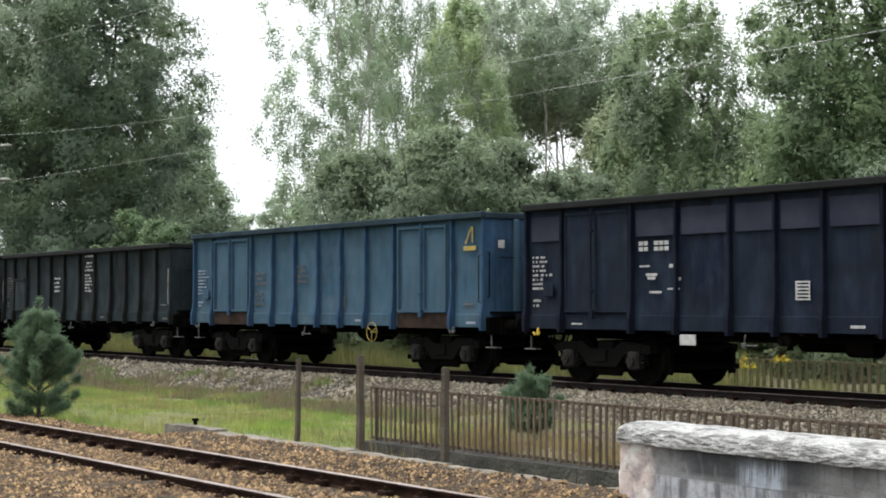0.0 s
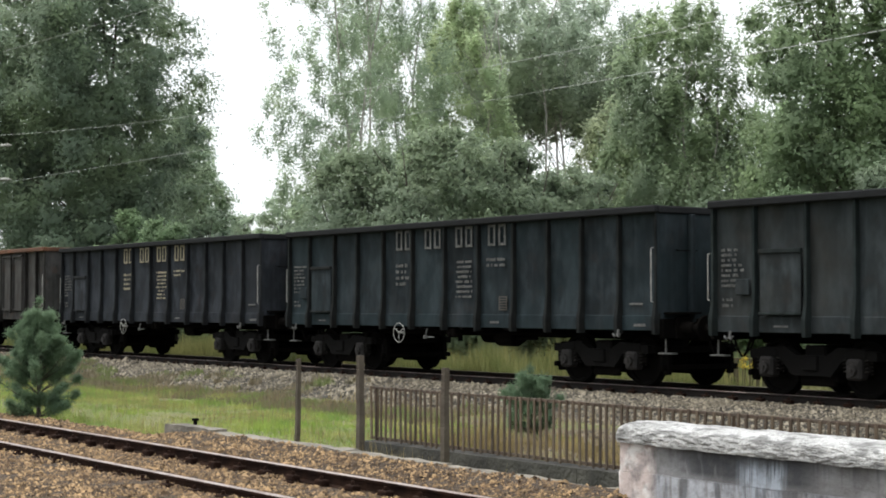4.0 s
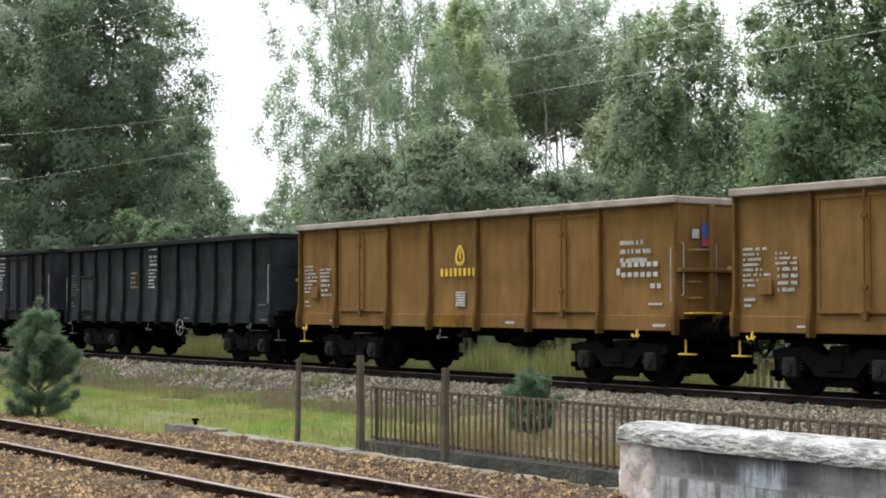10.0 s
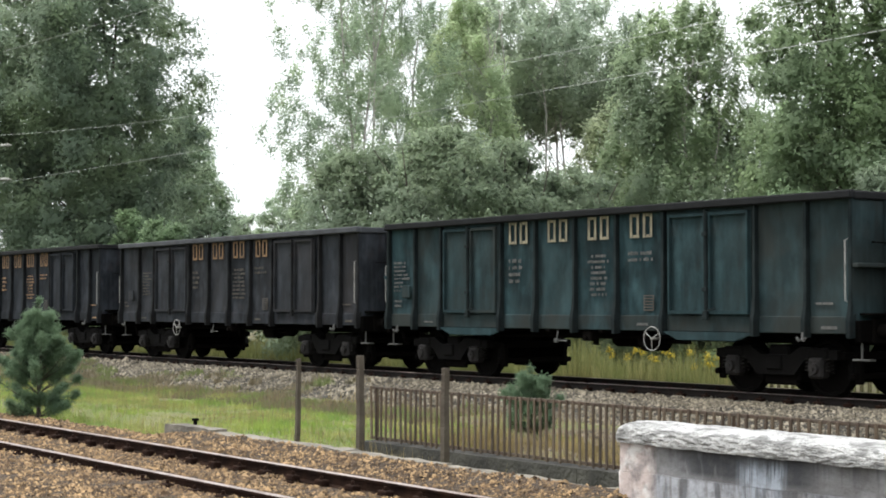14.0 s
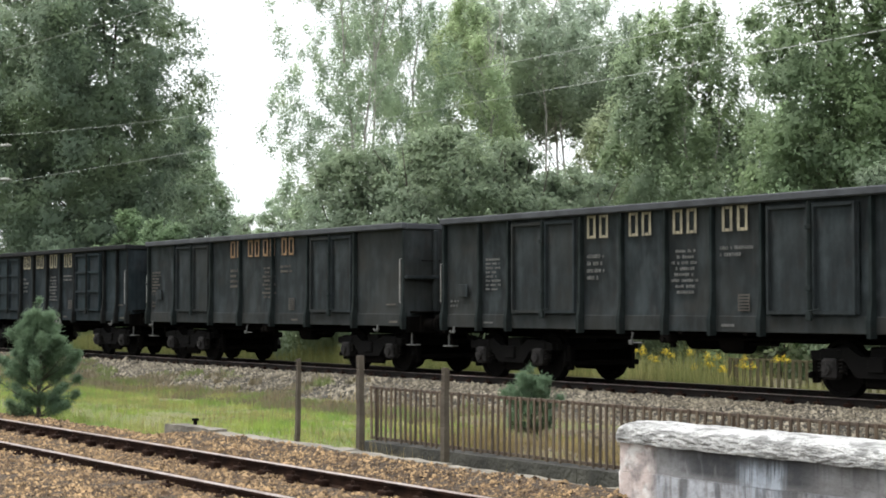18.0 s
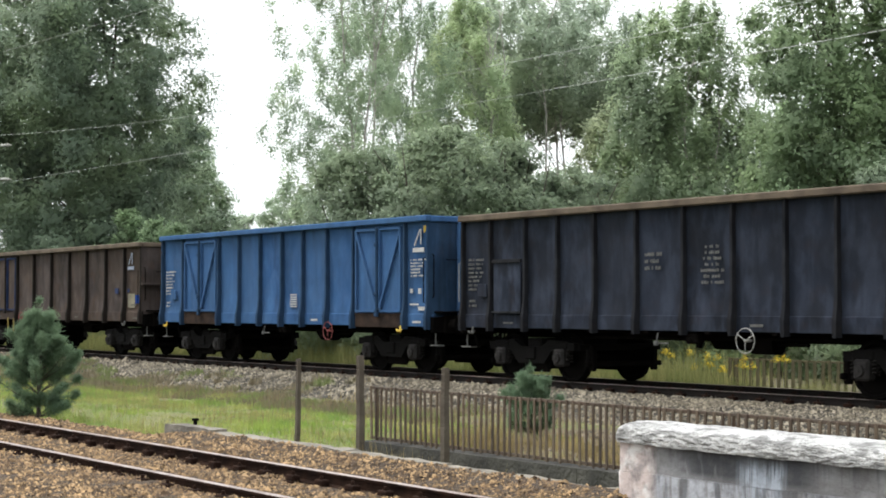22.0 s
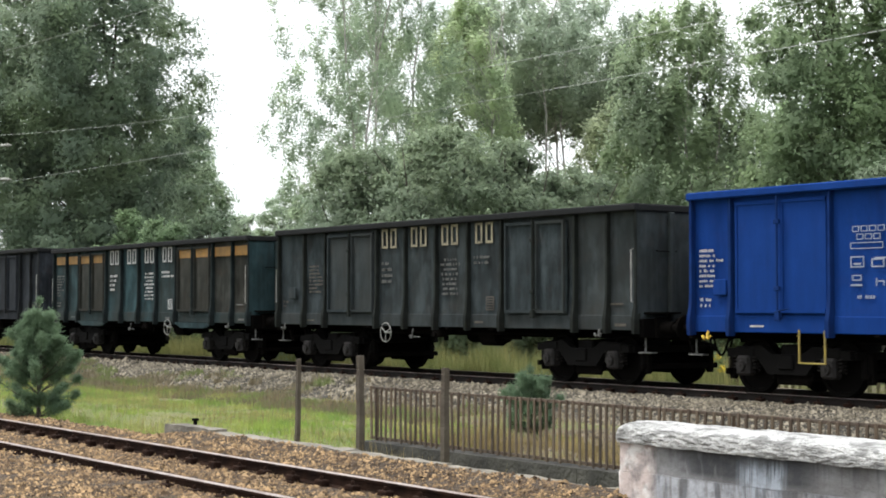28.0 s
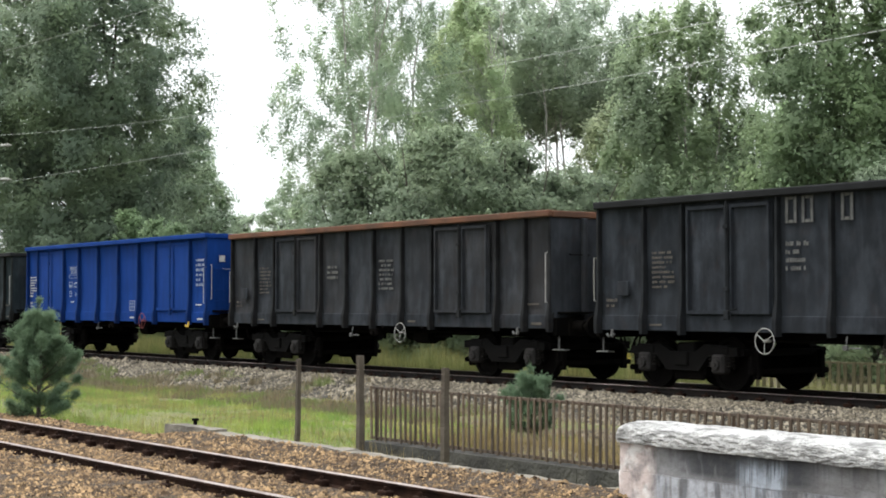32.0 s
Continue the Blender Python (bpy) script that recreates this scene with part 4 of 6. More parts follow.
# paint, layout, height of the rim, rim, door style, big letters (material, first panel), small text, hand wheel, handrail, extras, label
TRAIN = [
    ("navy", "navy", 3.37, DARKRIM, "plain", None, WHITE, False, "dark", "plate", "dirty navy blue open goods wagon with faded panels"),
    ("skyblue", "blue", 3.32, BLUERIM, "frame", None, ICON, True, "dark", "logo", "faded light blue open goods wagon with two double doors"),
    ("blackgreen", "hatch", 3.15, DARKRIM, "frame", None, WHITE, False, "pale", "list", "blackish green open goods wagon with a small end hatch"),
    ("darkgreen", "hatch", 3.18, DARKRIM, "frame", CREAM, GREYMARK, True, "pale", "", "dark green open goods wagon with cream stencilled signs"),
    ("blackgreen", "hatch", 3.19, DARKRIM, "frame", GREYMARK, GREYMARK, True, "pale", "", "sooty dark green open goods wagon with faded signs"),
    ("slate", "hatch", 3.22, DARKRIM, "frame", CREAM, CREAM, True, "pale", "", "slate green open goods wagon with cream stencilled signs"),
    ("patchbrown", "two", 3.32, RUSTRIM, "frame", None, FAINT, True, "pale", "patches", "patched grey-brown open goods wagon with a rusty rim"),
    ("teal", "two", 3.26, DARKRIM, "frame", WHITE, GREYMARK, True, "pale", "whitepatch", "worn dark teal open goods wagon with a whitened end"),
    ("ochre", "wide", 3.35, DUSTRIM, "plain", None, WHITE, False, "ochre", "emblem", "ochre brown open goods wagon with a dusty rim and yellow emblem"),
    ("ochre", "wide", 3.33, DUSTRIM, "plain", None, WHITE, False, "ochre", "emblem", "ochre brown open goods wagon with a dusty rim and yellow emblem"),
    ("blackgreen", "hatch", 3.22, DARKRIM, "frame", None, WHITE, True, "pale", "list", "sooty black open goods wagon with a white notice"),
    ("slate", "two", 3.26, DARKRIM, "frame", None, WHITE, True, "pale", "list", "slate black open goods wagon with double doors and white notice"),
    ("greenteal", "deep", 3.20, DARKRIM, "frame", CREAM, GREYMARK, True, "pale", "deep", "dark green-teal open goods wagon with cream stencilled signs"),
    ("greyblack", "two", 3.21, GREYRIM, "frame", TAN, FAINT, True, "pale", "", "grey-black open goods wagon with tan stencilled signs"),
    ("slate", "two", 3.27, DARKRIM, "frame", TAN, TAN, False, "pale", "", "slate grey open goods wagon with faded tan signs"),
    ("darkgreen", "two", 3.23, GREYRIM, "frame", CREAM, GREYMARK, False, "pale", "", "dark green-grey open goods wagon with cream signs and a pale rim"),
    ("darkgreen", "wide", 3.22, GREYRIM, "frame", TAN, FAINT, False, "pale", "tight", "dark green open goods wagon with wide panels and tan signs"),
    ("blackgreen", "two", 3.20, DARKRIM, "panel", CREAM, GREYMARK, True, "pale", "", "blackish green open goods wagon with panelled doors and cream signs"),
    ("indigo", "hatch", 3.26, BROWNRIM, "frame", None, GREYMARK, True, "pale", "", "plain slate black open goods wagon with a rusty rim"),
    ("steelblue", "cross", 3.34, "steelblue", "cross", None, WHITE, True, "dark", "logo2", "chalky blue open goods wagon with diagonally braced doors"),
    ("umber", "brown", 3.24, BROWNRIM, "trim", None, FAINT, True, "dark", "logo3", "rusty umber open goods wagon with one blue-framed double door"),
    ("olive", "two", 3.30, GREYRIM, "frame", TAN, FAINT, True, "pale", "", "olive grey open goods wagon with tan stencilled signs"),
    ("royal", "royal", 3.34, "royal", "plain", None, WHITE, True, "blue", "icons", "bright royal blue open goods wagon with white markings"),
    ("olive", "two", 3.25, DARKRIM, "frame", CREAM, GREYMARK, True, "pale", "", "dark green-grey open goods wagon with cream stencilled signs"),
    ("greenteal", "deep", 3.20, DARKRIM, "frame", WHITE, WHITE, True, "pale", "band", "dark teal open goods wagon with an orange band"),
    ("slate", "two", 3.31, DARKRIM, "frame", GREYMARK, GREYMARK, True, "pale", "", "slate black open goods wagon with worn grey signs"),
    ("greyblack", "two", 3.25, RUSTRIM, "frame", None, GREYMARK, True, "pale", "", "grey-black open goods wagon with a rust-red rim"),
    ("royal", "royal", 3.34, "royal", "plain", None, WHITE, True, "blue", "icons", "bright royal blue open goods wagon with white markings"),
    ("blackgreen", "two", 3.22, DARKRIM, "frame", None, GREYMARK, False, "pale", "", "sooty dark open goods wagon"),
]
SHIFT = {1: 0.0, 8: -0.03, 9: -0.03, 13: 0.15, 16: -0.1, 17: -0.1, 19: 0.15, 20: 0.15, 24: -0.12}
WHEELS_A, WHEELS_B, WAGONS = [], [], []


def wagon(i, spec):
    col, lay, top, rim, style, big, small, wheel, rail, extra, label = spec
    pm = PAINTS[col]
    rimm = PAINTS[rim] if isinstance(rim, str) else rim
    odd = PAINTS["drab"] if extra == "band" else pm      # doors and end panels renewed in another paint
    L = LAYOUT[lay]
    r = random.Random(100 + i)
    w = thing("goods_wagon", label, "wagon", (0, 0, 0), "wagons of the goods train")
    e0 = 0.02
    sheet_y = -HALF + 0.125
    for s in (-1, 1):
        edges = [e0, *sorted((*L["ribs"], *L["extra"])), BODY - e0]
        for a, b in zip(edges, edges[1:]):
            hang("side_panel", shared(("side_panel", i, s, a), lambda bm: dented(bm, a, b, SILL1 - 0.05, top - 0.03, s * -sheet_y, i * 2 + s, s), odd if a > 8.5 else pm, True), w)
        hang("side_sill", shared(("side_sill", s), lambda bm: soft_box(bm, e0, s * (HALF - 0.155) - 0.045, SILL0, BODY - e0, s * (HALF - 0.155) + 0.045, SILL1, 0.012), pm), w)
        hang("top_rim", shared(("top_rim", s, top), lambda bm: soft_box(bm, 0, s * (HALF - 0.045) - 0.07, top - 0.13, BODY, s * (HALF - 0.045) + 0.07, top, 0.02), rimm), w)
        # ribs
        for x in (0.06, *L["ribs"], *L["extra"], BODY - 0.06):
            rb = hang("side_rib", shared(("side_rib", top), lambda bm: b_rib(bm, top - 0.13, 0.075, 0.15), SHADED.get(col, pm)), w, at=(x, s * -sheet_y, 0))
            if s > 0:
                rb.rotation_euler = (0, 0, math.pi)
        # doors
        for x0, xm, x1 in L["doors"]:
            z0, z1 = SILL1 + 0.03, top - 0.20
            for a, b, left in ((x0, xm, True), (xm, x1, False)):
                ww = round(b - a, 2)
                d = hang("door", shared(("door", ww, top), lambda bm: b_leaf(bm, ww, z0, z1), odd), w, at=(a, s * (HALF - 0.10), 0))
                if s > 0:
                    d.rotation_euler, d.location = (0, 0, math.pi), (b, HALF - 0.10, 0)
                if style != "plain":
                    fm = PAINTS["bluetrim"] if style == "trim" else odd
                    hang("door_frame", shared(("door_frame", ww, top, style, left), lambda bm: b_leaf_frame(bm, ww, z0, z1, style, left), fm), d)
                else:
                    hang("door_frame", shared(("door_frame", ww, top, "low"), lambda bm: (box(bm, 0.012, -0.045, z0 + 0.02, ww - 0.012, -0.012, z0 + 0.08), box(bm, 0.012, -0.030, z0 + 0.08, 0.05, -0.012, z1 - 0.06), box(bm, 0.012, -0.035, z1 - 0.06, ww - 0.012, -0.012, z1 - 0.02)), pm), d)
            if col in ("skyblue", "steelblue"):
                hang("door_sill", shared(("door_sill", x0, x1), lambda bm: soft_box(bm, x0 - 0.02, -0.02, SILL0 - 0.03, x1 + 0.02, 0.02, SILL1 + 0.01, 0.008), SILLRUST), w, "rusty brown sill plate under the doors", at=(0, s * (HALF - 0.085), 0))
            hang("door_bolt", shared(("door_bolt", top, style), lambda bm: b_bolt(bm, z0 + 0.02, z1 + 0.05, style != "plain"), SHADED.get(col, BLACK)), w, at=(xm, s * (HALF + 0.005), 0))
        if "hatch" in L:
            a, b = L["hatch"]
            d = hang("hatch", shared(("hatch", top), lambda bm: soft_box(bm, a + 0.02, -0.012, SILL1 + 0.06, b - 0.02, 0.012, 2.32, 0.005), pm), w, at=(0, s * (HALF - 0.055), 0))
            for za, zb, inset in ((2.28, 2.35, 0.0), (SILL1 + 0.02, SILL1 + 0.06, 0.0)):
                hang("hatch_bar", shared(("hatch_bar", za), lambda bm: soft_box(bm, a + inset, -0.045, za, b - inset, 0.012, zb, 0.006), SHADED.get(col, pm)), d)
    # ends
    for x, s in ((e0, -1), (BODY - e0, 1)):
        # blue and navy end walls take the darker paint in place of shade
        hang("end_wall", shared(("end_wall", top, s), lambda bm: soft_box(bm, min(x, x - s * 0.03), -HALF + 0.06, SILL0 + 0.1, max(x, x - s * 0.03), HALF - 0.06, top - 0.05, 0.008), SHADED[col] if col in ("steelblue", "skyblue", "navy") else pm), w)
        hang("end_rim", shared(("end_rim", top, s), lambda bm: soft_box(bm, x - 0.05 if s < 0 else x - 0.06, -HALF + 0.07, top - 0.14, x + 0.06 if s < 0 else x + 0.05, HALF - 0.07, top - 0.01, 0.02), rimm), w)
        for y in (-0.62, 0.62):
            hang("end_rib", shared(("end_rib", top, s), lambda bm: soft_box(bm, x if s > 0 else x - 0.10, -0.06, SILL0, x + 0.10 if s > 0 else x, 0.06, top - 0.14, 0.02), pm), w, at=(0, y, 0))
        if col in ("ochre", "umber") or i in (12, 16):
            hang("end_beam", shared(("end_beam", s), lambda bm: soft_box(bm, x if s > 0 else x - 0.12, -HALF + 0.04, 2.02, x + 0.12 if s > 0 else x, HALF - 0.04, 2.09, 0.012), pm), w)
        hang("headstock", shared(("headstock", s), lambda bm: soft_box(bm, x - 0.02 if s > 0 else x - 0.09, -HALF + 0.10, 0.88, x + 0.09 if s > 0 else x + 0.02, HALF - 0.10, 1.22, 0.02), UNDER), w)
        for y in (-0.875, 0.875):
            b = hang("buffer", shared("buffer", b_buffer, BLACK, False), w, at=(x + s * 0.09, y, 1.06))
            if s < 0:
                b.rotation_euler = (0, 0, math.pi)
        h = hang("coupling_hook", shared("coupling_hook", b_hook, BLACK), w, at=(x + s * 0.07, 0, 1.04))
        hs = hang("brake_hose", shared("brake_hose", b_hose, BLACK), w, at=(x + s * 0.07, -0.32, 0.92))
        if s < 0:
            h.rotation_euler = hs.rotation_euler = (0, 0, math.pi)
        rm = {"pale": PALE, "dark": BLACK, "ochre": PALE, "blue": PALE}[rail]
        for y in (-1.30,) + ((-0.52,) if rail in ("ochre", "blue") else ()):
            if rail == "pale":
                continue
            hang("handrail", shared(("handrail", s, y), lambda bm: tube(bm, [(x, 0, 1.62), (x + s * 0.06, 0, 1.63), (x + s * 0.06, 0, 2.51), (x, 0, 2.52)], 0.011), rm), w, at=(0, y, 0))
        hang("grab_iron", shared(("grab_iron", s), lambda bm: tube(bm, [(x, -0.95, 2.42), (x + s * 0.06, -0.94, 2.41), (x + s * 0.06, -0.50, 2.41), (x, -0.49, 2.42)], 0.010), rm if rail != "pale" else BLACK), w)
        if col in ("ochre", "royal"):
            for z in (1.58, 1.86, 2.40):
                hang("ladder_rung", shared(("ladder_rung", s), lambda bm: tube(bm, [(x, -1.16, 0), (x + s * 0.11, -1.15, 0), (x + s * 0.11, -0.92, 0), (x, -0.91, 0)], 0.013), OLDYELLOW if col == "ochre" else pm), w, at=(0, 0, z))
        if s < 0 and rail == "pale":
            hang("corner_rail", shared("rear_corner_rail", lambda bm: tube(bm, [(0.09, 0, 1.52), (0, 0, 1.54), (0, 0, 2.30), (0.09, 0, 2.32)], 0.010), rm), w, at=(x - 0.09, -HALF + 0.07, 0))
        if s > 0:
            hang("corner_rail", shared("corner_rail", lambda bm: tube(bm, [(0, 0.03, 1.50), (0, -0.05, 1.52), (0, -0.05, 2.44), (0, 0.03, 2.46)], 0.011), rm), w, at=(x - 0.10, -HALF + 0.05, 0))
        hang("foot_step", shared("foot_step", b_step, GREYMARK if rail != "ochre" else YELLOW), w, at=(x + s * 0.02, -1.22, 0.62))
        hang("floor_step", shared(("floor_step", s), lambda bm: soft_box(bm, min(x, x + s * 0.22), -1.25, 1.30, max(x, x + s * 0.22), -0.55, 1.335, 0.006), YELLOW if rail == "ochre" else UNDER), w)
    if col in ("skyblue", "ochre", "royal"):
        hang("notice_plate", shared("notice_plate", lambda bm: soft_box(bm, BODY, -1.06, 2.60, BODY + 0.012, -0.90, 2.76, 0.003), WHITE), w)
    if col == "ochre":
        hang("company_sign", shared("company_sign", lambda bm: soft_box(bm, BODY, -0.83, 2.46, BODY + 0.012, -0.58, 2.88, 0.003), SIGNBLUE), w, "blue enamel sign with a red foot")
        hang("sign_foot", shared("sign_foot", lambda bm: soft_box(bm, BODY + 0.004, -0.82, 2.47, BODY + 0.016, -0.59, 2.60, 0.003), RED), w)
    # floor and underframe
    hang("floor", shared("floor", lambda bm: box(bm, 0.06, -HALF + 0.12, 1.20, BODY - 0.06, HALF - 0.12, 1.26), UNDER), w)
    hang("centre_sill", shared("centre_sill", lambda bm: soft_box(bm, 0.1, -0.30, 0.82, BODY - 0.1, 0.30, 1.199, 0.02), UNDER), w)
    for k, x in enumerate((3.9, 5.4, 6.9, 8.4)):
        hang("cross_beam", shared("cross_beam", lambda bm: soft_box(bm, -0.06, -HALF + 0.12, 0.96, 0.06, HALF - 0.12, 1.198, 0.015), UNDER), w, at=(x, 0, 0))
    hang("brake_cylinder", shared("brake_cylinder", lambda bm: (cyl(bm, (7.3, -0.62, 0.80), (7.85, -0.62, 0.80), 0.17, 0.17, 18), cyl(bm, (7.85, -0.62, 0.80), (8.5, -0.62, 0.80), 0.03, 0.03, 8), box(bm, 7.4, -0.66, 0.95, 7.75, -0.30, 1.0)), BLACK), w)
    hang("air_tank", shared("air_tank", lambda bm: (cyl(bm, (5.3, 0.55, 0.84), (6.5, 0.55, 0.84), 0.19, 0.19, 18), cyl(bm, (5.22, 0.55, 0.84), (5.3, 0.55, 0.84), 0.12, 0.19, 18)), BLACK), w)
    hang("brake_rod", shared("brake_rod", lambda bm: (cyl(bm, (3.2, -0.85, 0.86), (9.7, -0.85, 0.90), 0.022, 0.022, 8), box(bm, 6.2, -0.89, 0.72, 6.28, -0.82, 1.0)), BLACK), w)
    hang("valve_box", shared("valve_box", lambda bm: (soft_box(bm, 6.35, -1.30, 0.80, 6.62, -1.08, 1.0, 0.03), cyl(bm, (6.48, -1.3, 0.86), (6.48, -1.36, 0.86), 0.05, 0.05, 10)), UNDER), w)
    hang("change_lever", shared("change_lever", lambda bm: (tube(bm, [(5.75, -1.36, 0.98), (5.75, -1.40, 0.80), (6.05, -1.40, 0.80)], 0.014), soft_box(bm, 5.70, -1.43, 0.76, 5.80, -1.38, 0.84, 0.01)), GREYMARK), w)
    if extra == "deep" or extra == "band":
        for x0 in (2.0, 8.62):
            hang("deep_sill", shared(("deep_sill", x0), lambda bm: [bm.faces.new([bm.verts.new((x, y, z)) for x, z in q]) for y in (-HALF + 0.02, -HALF + 0.10) for q in (((x0, SILL0), (x0 + 0.35, SILL0 - 0.13), (x0 + 1.75, SILL0 - 0.13), (x0 + 2.1, SILL0)),)] + [box(bm, x0 + 0.35, -HALF + 0.02, SILL0 - 0.14, x0 + 1.75, -HALF + 0.10, SILL0 - 0.12)], pm), w)
    # bogies
    for x in (1.89, 10.89):
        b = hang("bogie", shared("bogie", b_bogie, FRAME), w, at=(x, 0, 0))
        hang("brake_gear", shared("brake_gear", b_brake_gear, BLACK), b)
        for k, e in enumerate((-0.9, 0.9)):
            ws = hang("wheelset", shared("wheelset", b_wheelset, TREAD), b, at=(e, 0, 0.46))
            (WHEELS_A, WHEELS_B)[k].append(ws)
            for s in (-1, 1):
                a = hang("axle_box", shared("axle_box", b_axle_box, AXLE), b, at=(e, s * 1.06, 0.46))
                if s > 0:
                    a.rotation_euler = (0, 0, math.pi)
                for q in (-0.21, 0.21) if s < 0 else ():
                    hang("spring", shared("spring", b_spring, SPRING), b, at=(e + q, s * 1.04, 0.52))
    # fittings on the near side
    if wheel:
        red = col in ("royal", "umber")
        at = {1: 8.85, 12: 8.46, 17: 7.9, 18: 7.95, 19: 8.93, 20: 3.85, 21: 8.5, 22: 9.05, 27: 9.05, 10: 8.0, 13: 3.9, 24: 8.4, 25: 4.2, 26: 7.85}.get(i, 4.92)
        hang("hand_wheel", shared("hand_wheel", b_handwheel, DULLRED if red or col == "steelblue" else (OLDYELLOW if col == "skyblue" else PALE), True), w, at=(at, -HALF - 0.06, 0.88 if not red else 1.04))
    for x in (0.52, BODY - 0.95):
        hang("rope_hook", shared("rope_hook", b_rope_hook, YELLOW if col in ("ochre", "navy", "steelblue", "royal", "teal") else GREYMARK), w, at=(x, -HALF - 0.01, 0.93))
    if col in ("royal", "umber", "patchbrown"):
        hang("ladder_step", shared("ladder_step", b_ladder_step, OLDYELLOW if col != "patchbrown" else BLACK), w, at=(2.73, -HALF + 0.02, 0.55))
    hang("number_box", shared("number_box", lambda bm: soft_box(bm, 0.55, -HALF + 0.07, 1.62, 0.85, -HALF + 0.10, 1.88, 0.01), pm), w)
    if extra == "plate":
        hang("paper_plate", shared("paper_plate", lambda bm: soft_box(bm, 4.34, -HALF - 0.03, 0.78, 4.72, -HALF - 0.015, 0.96, 0.004), WHITE), w, label="small white notice plate")
    # markings
    y = -HALF + 0.113
    ribs = sorted((*L["ribs"], BODY - 0.1))
    if big is not None:
        starts = {"two": (4.50, 5.63, 6.75, 7.92), "hatch": (4.55, 5.63, 6.73, 7.83), "deep": (4.23, 5.42, 6.58, 7.72), "wide": (4.80, 5.72, 6.49, 7.40)}[lay]
        lw, lh = (0.23, 0.42)
        z = top - 0.56
        for g, x in enumerate(starts):
            for q in (0, 1):
                if i == 25 and (g, q) in ((1, 1), (3, 0)):
                    continue
                lettering(w, big, block_letter(x + q * 0.34, z, lw, lh, g * 2 + q), y, "stencil_sign", "faded stencilled sign in plain strokes")
        p = starts
        lettering(w, small, text_rows(r, p[0], z - 0.36, 0.50, 4, 0.045, 0.085), y)
        lettering(w, small, text_rows(r, p[2] - 0.05, z - 0.32, 0.70, 8, 0.036, 0.064, True), y)
        lettering(w, small, text_rows(r, p[3] - 0.05, z - 0.30, 0.75, 2, 0.036, 0.075), y)
        lettering(w, FAINT if small is not WHITE else small, [(p[3] + 0.35, 1.36 + 0.05 * k, 0.26, 0.022) for k in range(6)] + [(p[3] + 0.35, 1.36, 0.02, 0.27), (p[3] + 0.59, 1.36, 0.02, 0.27)], y)
    elif extra == "list":
        x = {2: 6.73, 10: 5.69, 11: 7.91}[i]
        lettering(w, WHITE, [(x, top - 0.24, 0.10, 0.05), (x + 0.18, top - 0.24, 0.42, 0.055)] + text_rows(r, x, top - 0.44, 0.62, 3, 0.05, 0.06, True) + text_rows(r, x, top - 0.80, 0.60, 6, 0.045, 0.05), y, label="white notice of several lines")
        lettering(w, (small, TAN)[i == 10], text_rows(r, {2: 4.33, 10: 4.51, 11: 4.61}[i], top - 0.88, 0.55, 4, 0.06, 0.07), y)
    elif extra == "emblem":
        bm = bmesh.new()
        for k in range(15):
            a = k * 0.4488
            x0, z0 = 6.39 + 0.13 * math.sin(a) * (1 - 0.35 * math.cos(a)), 2.47 + 0.17 * math.cos(a)
            box(bm, x0 - 0.025, y - 0.003, z0 - 0.042, x0 + 0.025, y + 0.004, z0 + 0.042)
        box(bm, 6.37, y - 0.003, 2.40, 6.42, y + 0.004, 2.56)
        tagged(part("emblem", bm, YELLOW, w), "yellow drop-shaped emblem", kind="stuff")
        lettering(w, YELLOW, [(5.72 + 0.158 * k, 2.05, 0.085, 0.16) for k in range(8)], y, "name_bars", "row of yellow bars under the emblem")
        lettering(w, WHITE, [(6.25, 1.44 + 0.052 * k, 0.32, 0.034) for k in range(6)], y)
        lettering(w, PAINTS["ochreyellow"], [(5.44, 1.02, 1.50, 0.25)], -HALF + 0.104, "yellow_patch", "yellowish repainted sill")
        lettering(w, WHITE, text_rows(r, 11.25, 2.52, 0.90, 3, 0.075, 0.08) + [(11.28 + 0.165 * k, 2.13, 0.11, 0.085) for k in range(6)] + [(11.28 + 0.165 * k, 1.95, 0.11, 0.085) for k in range(6)] + [(11.15, 1.99, 0.09, 0.12), (12.03, 1.75, 0.11, 0.085), (12.20, 1.75, 0.09, 0.085)], y)
        lettering(w, WHITE, text_rows(r, 0.90, 2.26, 0.55, 3, 0.05, 0.03) + text_rows(r, 0.95, 2.0, 0.5, 4, 0.06, 0.05), y)
    elif extra in ("logo", "logo2", "logo3"):
        x0 = {"logo": 12.0, "logo2": 12.1, "logo3": 11.72}[extra]
        m1 = {"logo": OLDYELLOW, "logo2": WHITE, "logo3": ICON}[extra]
        bm = bmesh.new()
        for k in range(8):
            box(bm, x0 + 0.05 + 0.026 * k, y - 0.003, top - 0.62 + 0.042 * k, x0 + 0.05 + 0.026 * k + 0.045, y + 0.004, top - 0.575 + 0.042 * k)
        box(bm, x0 + 0.275, y - 0.003, top - 0.60, x0 + 0.315, y + 0.004, top - 0.28)
        box(bm, x0, y - 0.003, top - 0.76, x0 + 0.42, y + 0.004, top - 0.67)
        tagged(part("emblem", bm, m1, w), "pale slanted emblem over a bar", kind="stuff")
        if extra == "logo2":
            lettering(w, YELLOW, [(x0 + 0.40, top - 0.36 + 0.03 * k, 0.05 + 0.02 * k, 0.03) for k in range(5)], y, "yellow_flash")
            lettering(w, WHITE, text_rows(r, x0 - 0.08, top - 0.94, 0.6, 6, 0.035, 0.032), y)
            lettering(w, WHITE, [(6.93, 1.42 + 0.055 * k, 0.3, 0.03) for k in range(6)], y)
